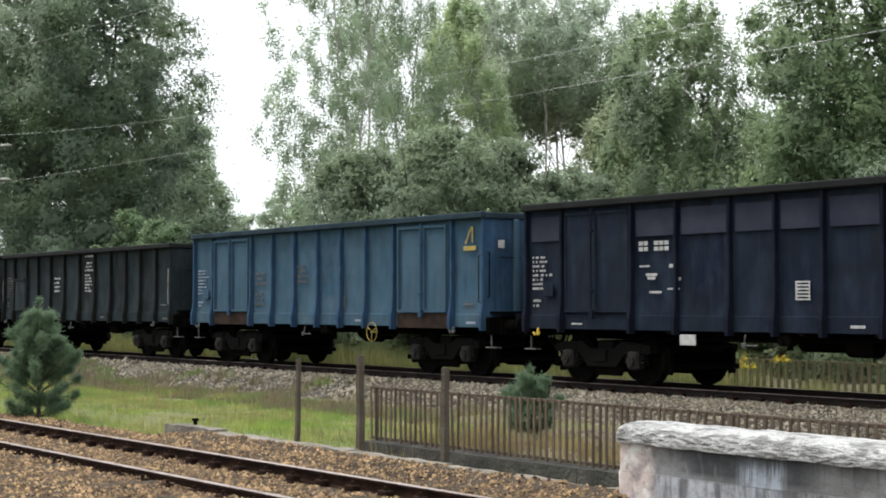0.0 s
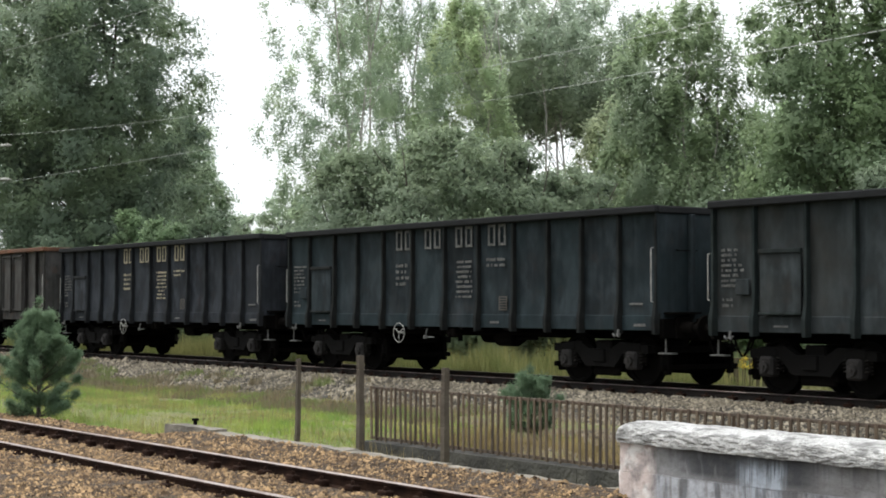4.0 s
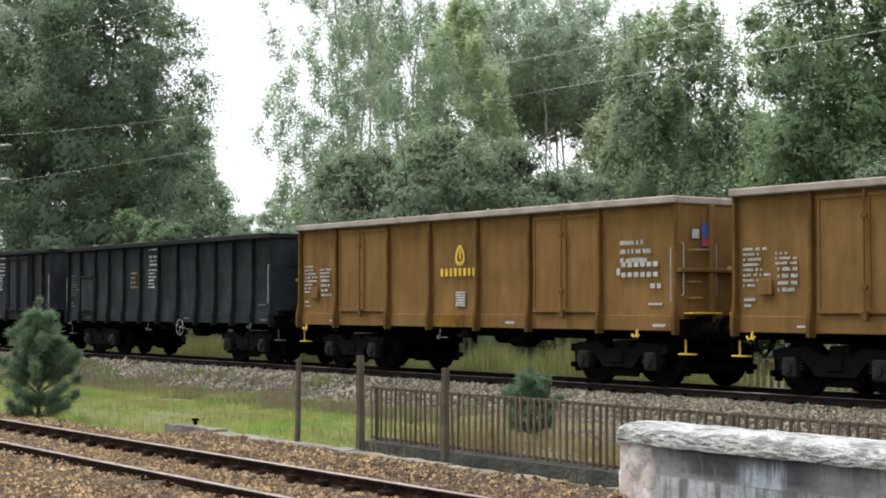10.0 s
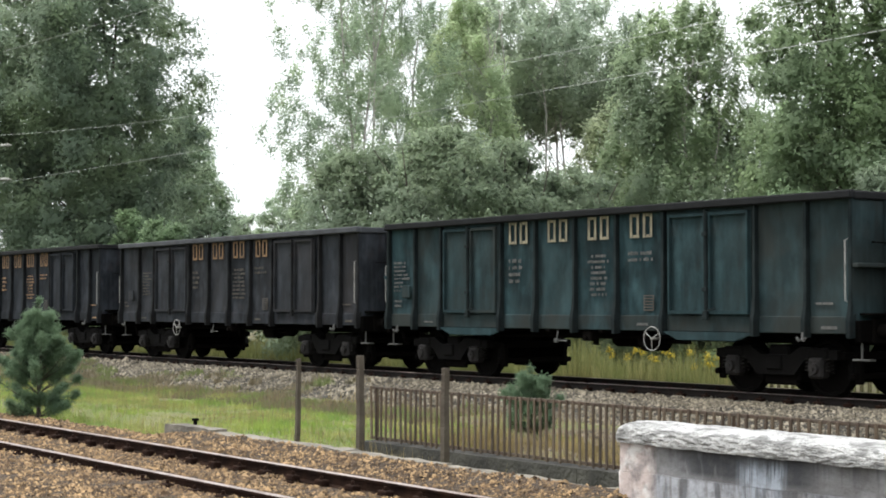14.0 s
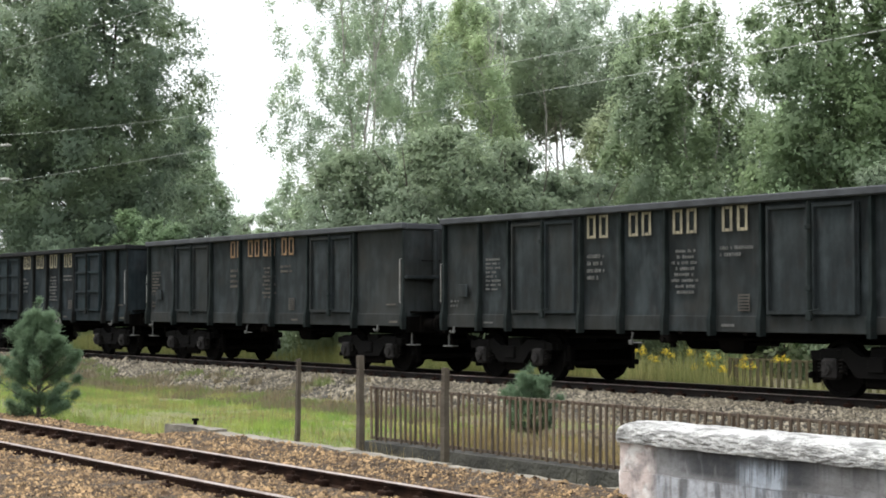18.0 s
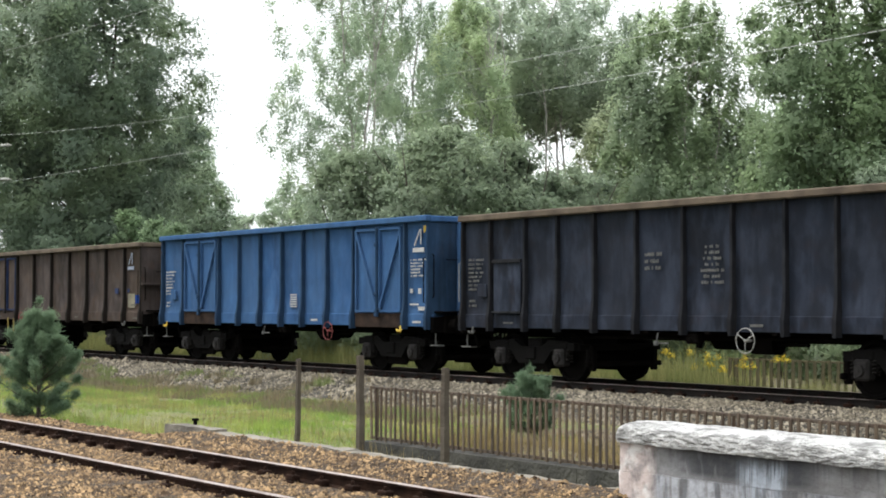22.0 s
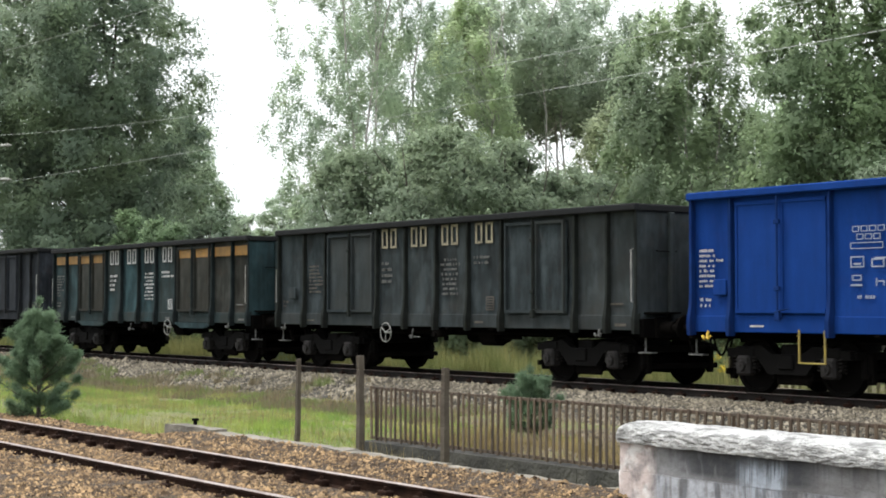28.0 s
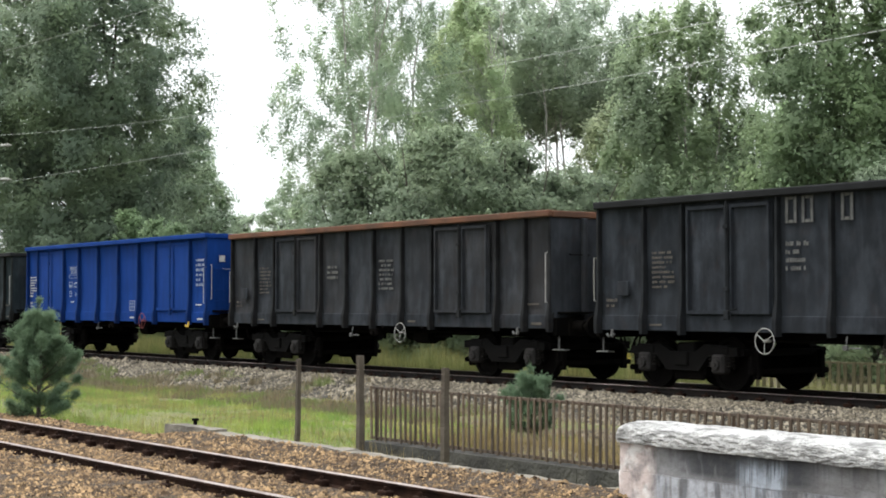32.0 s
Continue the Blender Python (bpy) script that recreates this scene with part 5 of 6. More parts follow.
            lettering(w, WHITE, [(12.0, 1.72, 0.10, 0.09), (12.3, 1.70, 0.11, 0.12), (12.3, 1.35, 0.35, 0.08)], y)
        if extra == "logo":
            lettering(w, GREYMARK, text_rows(r, 5.3, 2.35, 0.55, 4, 0.06, 0.06), y)
            lettering(w, GREYMARK, text_rows(r, 3.3, 2.2, 0.6, 3, 0.06, 0.06) + text_rows(r, 3.3, 1.7, 0.6, 3, 0.06, 0.06), y)
            lettering(w, GREYMARK, [(7.2, 1.40 + 0.06 * k, 0.3, 0.03) for k in range(5)], y)
    elif extra == "icons":
        def outline(x, z, a, b, e=0.014):
            return [(x, z, a, e), (x, z + b - e, a, e), (x, z + e, e, b - 2 * e), (x + a - e, z + e, e, b - 2 * e)]
        cells = [q for row, z in ((0, 2.56), (1, 2.44)) for k in range(4 - row) for q in outline(3.46 + 0.16 * k + 0.08 * row, z, 0.13, 0.09)]
        lettering(w, ICON, cells + outline(3.42, 2.30, 0.62, 0.10), y, "icon", "white outlined boxes of a load table")
        lettering(w, ICON, outline(3.42, 2.02, 0.26, 0.17, 0.02) + [(3.48, 2.06, 0.14, 0.03)], y, "icon", "white outlined box sign")
        lettering(w, ICON, outline(3.82, 2.02, 0.24, 0.13, 0.02) + [(3.88, 2.15, 0.24, 0.02), (4.10, 2.06, 0.02, 0.09)], y, "icon", "white outlined crate sign")
        lettering(w, ICON, outline(3.45, 1.82, 0.18, 0.09, 0.02) + [(3.42, 1.74, 0.22, 0.03)], y, "icon", "small white sign over a bar")
        lettering(w, ICON, [(3.90, 1.74, 0.02, 0.12), (3.92, 1.80, 0.14, 0.02), (4.04, 1.74, 0.02, 0.08)] + text_rows(r, 3.55, 1.55, 0.46, 1, 0.05, 0.05), y)
        lettering(w, ICON, outline(7.85, 1.32, 0.34, 0.28, 0.02) + [(7.85, 1.42, 0.34, 0.015), (7.85, 1.50, 0.34, 0.015), (8.01, 1.32, 0.02, 0.28)], y)
        lettering(w, ICON, text_rows(r, 12.0, 2.62, 0.5, 6, 0.07, 0.06), y)
    elif extra == "plate":
        lettering(w, WHITE, [(3.18 + 0.13 * k, z, 0.10, 0.07) for z in (2.50, 2.40) for k in (0, 1, 3, 4, 5)] + [(3.20, 2.12, 0.25, 0.03), (3.36, 1.96, 0.28, 0.05), (3.40, 1.90, 0.2, 0.05), (3.95, 2.10, 0.15, 0.06), (4.05, 1.88, 0.18, 0.05), (3.45, 1.66, 0.3, 0.04), (3.9, 1.72, 0.3, 0.03)], y)
        for a, b in ((0.16, 0.98), (3.10, 4.06), (4.24, 5.30), (5.50, 6.32), (6.50, 7.30), (7.50, 8.46), (8.66, 9.62)):
            lettering(w, FADED, [(a, 2.66, b - a, 0.46)], y + 0.003, "faded_panel", "paler faded strip of paint")
        lettering(w, WHITE, [(6.8, 1.53 + 0.055 * k, 0.30, 0.028) for k in range(6)] + [(6.8, 1.53, 0.025, 0.30), (7.07, 1.53, 0.025, 0.30)], y)
    else:
        lettering(w, small, text_rows(r, 4.6 if lay != "hatch" else 5.4, top - 0.95, 0.5, 3, 0.06, 0.06) + text_rows(r, 6.75, top - 0.85, 0.6, 7, 0.05, 0.05, True), y)
    # numbers at the rear end of the side and a small panel at the front
    m = small if col in ("royal", "steelblue", "ochre", "navy") else (ICON if col == "skyblue" else (TAN if i == 14 else FAINT if i % 3 and lay != "hatch" else GREYMARK))
    lettering(w, m, text_rows(r, 1.42 if lay == "two" else 0.20, 2.34, 0.60, 8, 0.034, 0.05) + text_rows(r, 0.22, 1.52, 0.30, 2, 0.036, 0.06), y)
    lettering(w, m if col != "skyblue" else GREYMARK, [(11.98, 1.46, 0.12, 0.035), (12.12, 1.46, 0.20, 0.035)], y)
    lettering(w, m, [(1.35 + 0.0, 1.10, 0.0 + 0.3, 0.03), (7.9, 1.10, 0.28, 0.045), (12.1, 1.08, 0.3, 0.05)], -HALF + 0.104)
    if extra == "patches":
        for q in ((5.62, 1.75, 0.78, 0.55),):
            lettering(w, PATCH, [q], y + 0.003, "paint_patch", "darker blue-grey repainted patch")
    if extra == "logo3":
        for q, mm in (((11.75, 1.40, 0.46, 0.40), BEIGE), ((12.24, 1.52, 0.24, 0.24), PAINTS["royal"]), ((10.85, 1.80, 0.24, 0.16), PAINTS["bluetrim"]), ((11.70, 1.84, 0.14, 0.10), PAINTS["bluetrim"])):
            lettering(w, mm, [q], y + 0.002, "paint_patch", "square patch of odd paint")
    if extra == "whitepatch":
        bm = bmesh.new()
        rr = random.Random(3)
        for _ in range(900):
            a, b = rr.gauss(12.22, 0.26), rr.gauss(2.62, 0.36)
            if 11.8 < a < 12.66 and 1.6 < b < top - 0.16:
                s_ = rr.uniform(0.02, 0.09)
                box(bm, a - s_ / 2, y - 0.002 - rr.uniform(0, 0.002), b - s_, a + s_ / 2, y + 0.006, b + s_)
        part("lime_splash", bm, LIME, w, "white splashes of lime on the end panel")
    if extra == "band":
        edges = [0.1, *sorted((*L["ribs"],)), BODY - 0.1]
        for a, b in zip(edges, edges[1:]):
            if b <= 4.1 or a >= 8.6:
                door = any(d0 - 0.15 < a and b < d1 + 0.15 for d0, _, d1 in L["doors"])
                lettering(w, BAND, [(a + 0.07, top - 0.48, b - a - 0.14, 0.24)], y if not door else -HALF + 0.10 - 0.018, "orange_band", "orange painted band")
    return w


for i, spec in enumerate(TRAIN):
    WAGONS.append(wagon(i, spec))

# ---- trees and plants ----
BARK = plain("grey_brown_bark", (0.11, 0.095, 0.08), (0.06, 0.05, 0.042), 2.0, 0.95, 0.0, 0.6, 12.0, 0.05)
BIRCHBARK = plain("white_birch_bark", (0.48, 0.46, 0.43), (0.22, 0.20, 0.18), 4.0, 0.9, 0.0, 0.4, 9.0, 0.03)
LEAF = {
    "deep": leafage("deep_green_leaves", (0.103, 0.153, 0.094), (0.185, 0.255, 0.168), (0.202, 0.279, 0.134)),
    "grey": leafage("grey_green_leaves", (0.149, 0.198, 0.129), (0.260, 0.324, 0.221), (0.242, 0.307, 0.168)),
    "birch": leafage("birch_leaves", (0.122, 0.176, 0.106), (0.228, 0.304, 0.192), (0.223, 0.295, 0.146)),
    "yellow": leafage("yellowing_birch_leaves", (0.162, 0.227, 0.115), (0.283, 0.366, 0.207), (0.283, 0.356, 0.161)),
    "olive": leafage("olive_green_leaves", (0.118, 0.156, 0.086), (0.215, 0.262, 0.155), (0.225, 0.272, 0.120)),
    "bush": leafage("willow_bush_leaves", (0.108, 0.151, 0.092), (0.203, 0.263, 0.171), (0.188, 0.249, 0.116)),
    "fresh": leafage("fresh_green_leaves", (0.084, 0.136, 0.063), (0.160, 0.237, 0.117), (0.163, 0.251, 0.097)),
    "mixed": leafage("soft_green_birch_leaves", (0.088, 0.128, 0.069), (0.167, 0.225, 0.130), (0.176, 0.248, 0.101)),
    "alder": leafage("alder_leaves", (0.079, 0.121, 0.060), (0.150, 0.211, 0.112), (0.159, 0.231, 0.090)),
    # undergrowth leaves darkened in colour for the shade behind the far fence
    "shaded_leaf": leafage("shaded_undergrowth_needles", (0.030, 0.042, 0.022), (0.070, 0.092, 0.050), (0.085, 0.100, 0.045)),
    "pine": leafage("blue_green_needles", (0.054, 0.094, 0.061), (0.132, 0.189, 0.123), (0.146, 0.203, 0.113)),
}


def leaves(rng, centres, radii, n, size, flat=0.0, droop=0.0, core=0.0, tall=0.8):
    """Small rhombic leaves scattered about clump centres: verts and faces."""
    wgt = radii ** 2.2
    pick = rng.choice(len(centres), n, p=wgt / wgt.sum())
    d = rng.normal(0, 1, (n, 3))
    d /= np.linalg.norm(d, axis=1)[:, None]
    out = np.where(rng.uniform(0, 1, n) < 0.8, rng.uniform(0, 1, n) ** 0.5 * 0.95, np.abs(rng.normal(0, 0.7, n)))
    d *= (out * radii[pick])[:, None]
    d[:, 2] *= tall
    d[:, :2] *= min(1.0, 0.95 / tall)
    if droop:
        d[:, 2] -= droop * rng.uniform(0, 1, n) ** 2 * radii[pick]
    p = centres[pick] + d
    # each leaf lies roughly square to the outside of its clump and of its crown
    mid = centres.mean(0)
    far = p - mid
    far /= np.linalg.norm(far, axis=1)[:, None] + 1e-9
    face = 0.75 * d / radii[pick][:, None] + 0.5 * far + (0, 0, 0.55)
    face /= np.linalg.norm(face, axis=1)[:, None] + 1e-9
    lie = face + rng.normal(0, 0.5 + flat * 0.2, (n, 3))
    lie /= np.linalg.norm(lie, axis=1)[:, None] + 1e-9
    a = np.cross(lie, rng.normal(0, 1, (n, 3)))
    a /= np.linalg.norm(a, axis=1)[:, None] + 1e-9
    b = np.cross(lie, a)
    s = (size * rng.uniform(0.6, 1.3, n) * (1.0 + core * np.clip(1.0 - out * 1.3, 0, 1)))[:, None]
    v = np.stack([p + a * s, p - a * s * 0.7 + b * s * 0.6, p - a * s * 0.7 - b * s * 0.6], 1)
    soft = face + 0.1 * (lie - face)
    soft /= np.linalg.norm(soft, axis=1)[:, None] + 1e-9
    return v.reshape(-1, 3), np.arange(3 * n).reshape(n, 3), np.repeat(soft, 3, 0)


def leafy(name, v, f, nrm, mat):
    """Leaves that take the light as one soft mass, by the shape of their clump."""
    mesh = raw_mesh(name, v, f, mat, True)
    at = mesh.attributes.new("custom_normal", "FLOAT_VECTOR", "POINT")
    at.data.foreach_set("vector", np.ascontiguousarray(nrm, dtype=np.float32).ravel())
    return mesh


def limb(bm, pts, r0, r1, seg=7):
    for k in range(len(pts) - 1):
        u0, u1 = k / (len(pts) - 1), (k + 1) / (len(pts) - 1)
        cyl(bm, pts[k], pts[k + 1], r0 + (r1 - r0) * u0, r0 + (r1 - r0) * u1, seg)


def tree(label, x, y, h, r, leaf, n, size, seed, base=0.12, clumps=150, cr=(0.45, 1.0), shape="oval", bark=None, stems=1, hollow=0.35, droop=0.0, name="tree", spread=0.35, depth=1.0, core=0.8, tall=0.8, stout=0.018, fill=0):
    """A tree: trunk with limbs, and a crown of leaf clumps held on them. shape: oval, cone, dome, round."""
    rng = np.random.default_rng(seed)
    t = thing(name, label, "tree" if name == "tree" else name, (x, y, -0.05))
    tb = bmesh.new()
    cs, rs = [], []
    tops = []
    for s in range(stems):
        off = np.array([rng.uniform(-spread, spread) * r, rng.uniform(-spread, spread) * r]) if stems > 1 else np.zeros(2)
        pts = [Vector((off[0] * 0.25, off[1] * 0.25, 0))]
        for k in range(1, 7):
            u = k / 6
            pts.append(Vector((off[0] * (0.25 + 0.75 * u) + rng.normal(0, 0.05 * r), off[1] * (0.25 + 0.75 * u) + rng.normal(0, 0.05 * r), h * 0.93 * u)))
        r0 = stout * h / math.sqrt(stems)
        limb(tb, pts, r0, 0.015)
        tops.append((pts, r0))
    while len(cs) < clumps:
        u = rng.uniform(base, 1.0)
        v = (u - base) / (1 - base)
        env = {"oval": math.sqrt(max(0.0, 1 - (2 * v - 0.92) ** 2 / 1.18)), "cone": (1 - v) ** 0.65 * (0.55 + 0.45 * min(1, v * 6)), "dome": math.sqrt(max(0.0, 1 - v ** 2.2)), "round": math.sqrt(max(0.0, 1 - v ** 4))}[shape]
        a = rng.uniform(0, 6.283)
        d = r * env * (hollow + (1 - hollow) * math.sqrt(rng.uniform())) * (0.82 + 0.3 * noise.noise((math.cos(a) * 1.3 + seed, math.sin(a) * 1.3, u * 5)))
        c = np.array([d * math.cos(a), d * math.sin(a) * depth, u * h])
        q = rng.uniform(*cr) * (1.15 - 0.5 * v)
        cs.append(c)
        rs.append(q)
    for k in rng.choice(clumps, min(clumps, 40), replace=False):
        pts, r0 = tops[k % stems]
        c = Vector(cs[k])
        at = max(0.1, min(0.9, c.z / h - 0.12))
        i = int(at * 6)
        a = pts[i].lerp(pts[min(6, i + 1)], at * 6 - i)
        limb(tb, [a, a.lerp(c, 0.5) + Vector((0, 0, 0.06 * r)), c], r0 * 0.35 * (1 - at * 0.6), 0.01, 5)
    part("trunk", tb, bark or BARK, t)
    v, f, nm = leaves(rng, np.array(cs), np.array(rs), int(n * 1.18), size * 0.90, 0.25, droop, core, tall)
    if fill:        # larger leaves deep inside close the crown
        k = rng.integers(0, clumps, fill)
        ca = np.array(cs)
        axis = np.array([ca[:, 0].mean(), ca[:, 1].mean(), 0.0])
        inner = (ca[k] - axis) * np.stack([rng.uniform(0.2, 0.8, fill), rng.uniform(0.2, 0.8, fill), rng.uniform(0.84, 0.95, fill)], 1) + axis
        v2, f2, n2 = leaves(rng, inner, np.full(fill, min(0.6, 0.12 * r)), fill * 6, size * 2.4, 0.6)
        v, f, nm = np.concatenate([v, v2]), np.concatenate([f, f2 + len(v)]), np.concatenate([nm, n2])
    v[:, 2] = np.maximum(v[:, 2], 0.02)
    hang("crown", leafy("crown", v, f, nm, LEAF[leaf]), t)
    return t


tree("tall dense dark green willow behind the line", -75.6, 31.4, 27.0, 7.4, "deep", 176000, 0.095, 1, 0.02, 620, (0.8, 1.7), "oval", stems=3, stout=0.011, core=0.9, fill=2600)
tree("tall grey-green willow beyond the first", -84.5, 29.5, 18.2, 5.2, "grey", 44000, 0.12, 2, 0.03, 200, (0.9, 1.6), "oval")
tree("narrow green tree tapering towards the meadow", -80.1, 39.4, 12.9, 6.2, "birch", 52000, 0.10, 3, 0.02, 230, (0.6, 1.2), "cone", fill=500)
for k, (x, y, h, r, lf) in enumerate(((-70.5, 27.8, 4.6, 2.0, "deep"), (-67.5, 30.4, 6.2, 2.2, "fresh"), (-64.5, 30.6, 6.0, 1.9, "fresh"), (-66.0, 33.6, 6.4, 2.1, "deep"), (-75.5, 27.0, 4.4, 1.9, "deep"))):
    tree("pale leafy shrub at the foot of the willow", x, y, h, r, lf, 10000, 0.10, 20 + k, 0.03, 45, (0.5, 0.9), "dome", name="shrub", fill=80)
BIRCH = tree("tall open birch with pale gaps in its crown", -47.2, 29.9, 17.2, 4.0, "birch", 68000, 0.056, 4, 0.14, 420, (0.28, 0.70), "oval", BIRCHBARK, 3, 0.1, 0.9, core=0.3, tall=1.1, stout=0.006)
BIRCH2 = tree("yellowing birch with hanging twigs", -48.3, 35.1, 14.1, 4.3, "yellow", 56000, 0.06, 5, 0.2, 250, (0.4, 0.85), "cone", BIRCHBARK, 2, 0.1, 0.9, core=0.9, tall=1.2, stout=0.006)
tree("slender grey-green birch behind the bush", -51.4, 34.3, 17.4, 3.3, "birch", 44000, 0.06, 15, 0.24, 210, (0.35, 0.8), "oval", BIRCHBARK, 2, 0.1, 0.9, core=0.5, tall=1.3, stout=0.006)
tree("broad willow bush in front of the birches", -38.7, 27.6, 7.2, 4.2, "bush", 50000, 0.07, 60, 0.02, 357, (0.4, 0.85), "dome", stems=4, fill=260)
tree("spreading willow bush below the open birch", -41.8, 26.6, 6.8, 3.6, "bush", 32000, 0.07, 61, 0.02, 228, (0.4, 0.85), "dome", stems=4, fill=260)
tree("tall grey-green willow bush beside the broad one", -38.8, 30.1, 7.0, 3.4, "bush", 32000, 0.07, 62, 0.02, 228, (0.4, 0.85), "dome", stems=4, fill=260)
tree("low willow bush sloping down from its neighbours", -38.5, 32.2, 6.3, 3.2, "bush", 24000, 0.07, 63, 0.02, 171, (0.4, 0.85), "dome", stems=4, fill=260)
tree("grey-green birch with bare stems low down", -51.1, 41.7, 15.4, 5.2, "grey", 60000, 0.08, 8, 0.63, 320, (0.5, 1.0), "oval", BIRCHBARK, 4, 0.1, 0.4, tall=1.2, stout=0.009, fill=60, spread=0.6)
T4 = tree("bright green birch with a thin white stem", -40.7, 39.2, 12.6, 3.9, "mixed", 74000, 0.076, 9, 0.02, 420, (0.5, 1.05), "round", BIRCHBARK, 2, 0.2, 0.6, tall=1.4, stout=0.008, fill=300)
tree("slim olive-green birch between its taller neighbours", -45.2, 40.0, 9.4, 2.6, "olive", 34000, 0.075, 10, 0.04, 190, (0.5, 0.95), "round", BIRCHBARK, 1, 0.2, 0.5, tall=1.3, stout=0.009, fill=120)
tree("tall deep green alder", -32.9, 39.0, 15.6, 4.1, "alder", 96000, 0.078, 11, 0.03, 520, (0.65, 1.2), "oval", None, 2, 0.3, 0.2, core=1.0, stout=0.009, fill=650)
tree("dark green alder at the wood's edge", -28.0, 41.5, 14.6, 4.2, "deep", 44000, 0.095, 12, 0.03, 340, (0.7, 1.3), "oval", None, 1, 0.3, 0.2, core=1.0, stout=0.010, fill=300)
for k, (x, y, h, r, lf) in enumerate(((-27.4, 33.4, 5.6, 1.8, "bush"), (-31.2, 34.0, 5.2, 2.0, "fresh"), (-34.6, 34.6, 5.0, 2.3, "bush"), (-23.5, 34.0, 5.4, 2.0, "fresh"), (-46.0, 30.8, 5.2, 2.2, "bush"), (-52.0, 31.0, 5.4, 2.0, "grey"))):
    tree("leafy green shrub along the wood's edge", x, y, h, r, lf, 14000, 0.075, 30 + k, 0.02, 80, (0.45, 0.8), "dome", name="shrub", fill=110)

tree("hazy tree beyond the end of the meadow", -115.2, 62.5, 9.4, 3.4, "grey", 16000, 0.13, 66, 0.03, 70, (0.7, 1.2), "dome", fill=80)
tree("slender hazy tree beyond the open birch", -96.0, 54.9, 10.2, 2.8, "birch", 16000, 0.11, 67, 0.03, 70, (0.6, 1.1), "dome", fill=80)
for k, (x, y, h, r, lf) in enumerate(((-64.8, 54.0, 8.8, 5.0, "grey"), (-56.6, 54.6, 12.0, 4.0, "deep"), (-52.0, 57.0, 11.5, 5.5, "fresh"), (-45.6, 58.6, 15.2, 5.5, "deep"))):
    tree("dense tree deeper in the wood", x, y, h, r, lf, 22000, 0.15, 70 + k, 0.03, 160, (0.9, 1.7), "oval", core=1.0, fill=300)

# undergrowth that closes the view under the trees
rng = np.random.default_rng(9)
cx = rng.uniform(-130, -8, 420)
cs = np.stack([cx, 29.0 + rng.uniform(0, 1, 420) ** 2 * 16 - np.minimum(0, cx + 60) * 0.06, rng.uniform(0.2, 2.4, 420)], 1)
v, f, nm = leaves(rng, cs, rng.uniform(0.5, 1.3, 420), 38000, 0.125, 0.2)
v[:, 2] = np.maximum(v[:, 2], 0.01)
tagged(new("undergrowth", leafy("undergrowth", v, f, nm, LEAF["shaded_leaf"])), "tangled green undergrowth below the trees", "undergrowth", kind="stuff")
cx = rng.uniform(-420, 30, 900)
cs = np.stack([cx, 95 + rng.uniform(0, 60, 900) + np.maximum(0, -cx - 120) * -0.05, rng.uniform(0.5, 6.5, 900) * np.where(cx < -120, 1.75, 1.0)], 1)
v, f, nm = leaves(rng, cs, rng.uniform(2.0, 4.0, 900), 26000, 0.58, 0.2)
v[:, 2] = np.maximum(v[:, 2], 0.01)
tagged(new("far_wood", leafy("far_wood", v, f, nm, LEAF["deep"])), "far dark green wood along the horizon", "wood", kind="stuff")


def pine(label, x, y, h, r, n, seed, z=-0.08, whorls=6, arms=7):
    """A young pine: whorls of upswept branches with tufts of needles."""
    rng = np.random.default_rng(seed)
    t = thing("young_pine", label, "tree", (x, y, z))
    bm = bmesh.new()
    limb(bm, [(0, 0, 0), (0.02, 0.01, h * 0.5), (0.0, 0.0, h)], 0.035 * h / 2 + 0.01, 0.008)
    cs, rs = [np.array([0, 0, h - 0.02])], [0.07]
    for k in range(whorls):
        u = 0.03 + 0.86 * k / whorls
        for q in range(arms):
            a = q * 6.283 / arms + k * 0.6 + rng.uniform(-0.35, 0.35)
            ln = r * (0.75 + 0.35 * math.sin(min(1.0, u / 0.3) * 1.57)) * (1 - u) ** 0.95 * rng.choice((0.5, 0.8, 1.0, 1.25)) + 0.05
            tip = Vector((ln * math.cos(a), ln * math.sin(a), u * h + ln * (rng.uniform(0.45, 1.0) if u > 0.22 else rng.uniform(0.25, 0.75))))
            root = Vector((0, 0, u * h))
            limb(bm, [root, root.lerp(tip, 0.5) - Vector((0, 0, 0.04)), tip], 0.012, 0.004, 5)
            for e in (0.45, 0.65, 0.85, 0.95, 1.0):
                cs.append(np.array(root.lerp(tip, e)))
                rs.append(0.105 * (0.7 + 0.5 * rng.uniform()) * (1.2 if e < 0.9 else 0.9))
    part("trunk", bm, BARK, t)
    cs, rs = np.array(cs), np.array(rs)
    pick = rng.integers(0, len(cs), n)
    p = cs[pick] + rng.normal(0, 0.4, (n, 3)) * rs[pick][:, None]
    d = rng.normal(0, 1, (n, 3))
    d[:, 2] += 0.5
    d /= np.linalg.norm(d, axis=1)[:, None]
    e = np.cross(d, rng.normal(0, 1, (n, 3)))
    e /= np.linalg.norm(e, axis=1)[:, None]
    ln = rng.uniform(0.05, 0.09, n)[:, None]
    v = np.stack([p - e * 0.006, p + d * ln, p + e * 0.006], 1).reshape(-1, 3)
    hang("crown", raw_mesh("crown", v, np.arange(3 * n).reshape(n, 3), LEAF["pine"]), t)
    return t


pine("young blue-green pine growing beside the near rails", -27.45, 10.66, 2.16, 0.72, 60000, 41, -0.08, 9, 8)
pine("small young pine behind the steel fence", -18.85, 15.0, 0.98, 0.40, 14000, 42, 0.04, 4, 6)

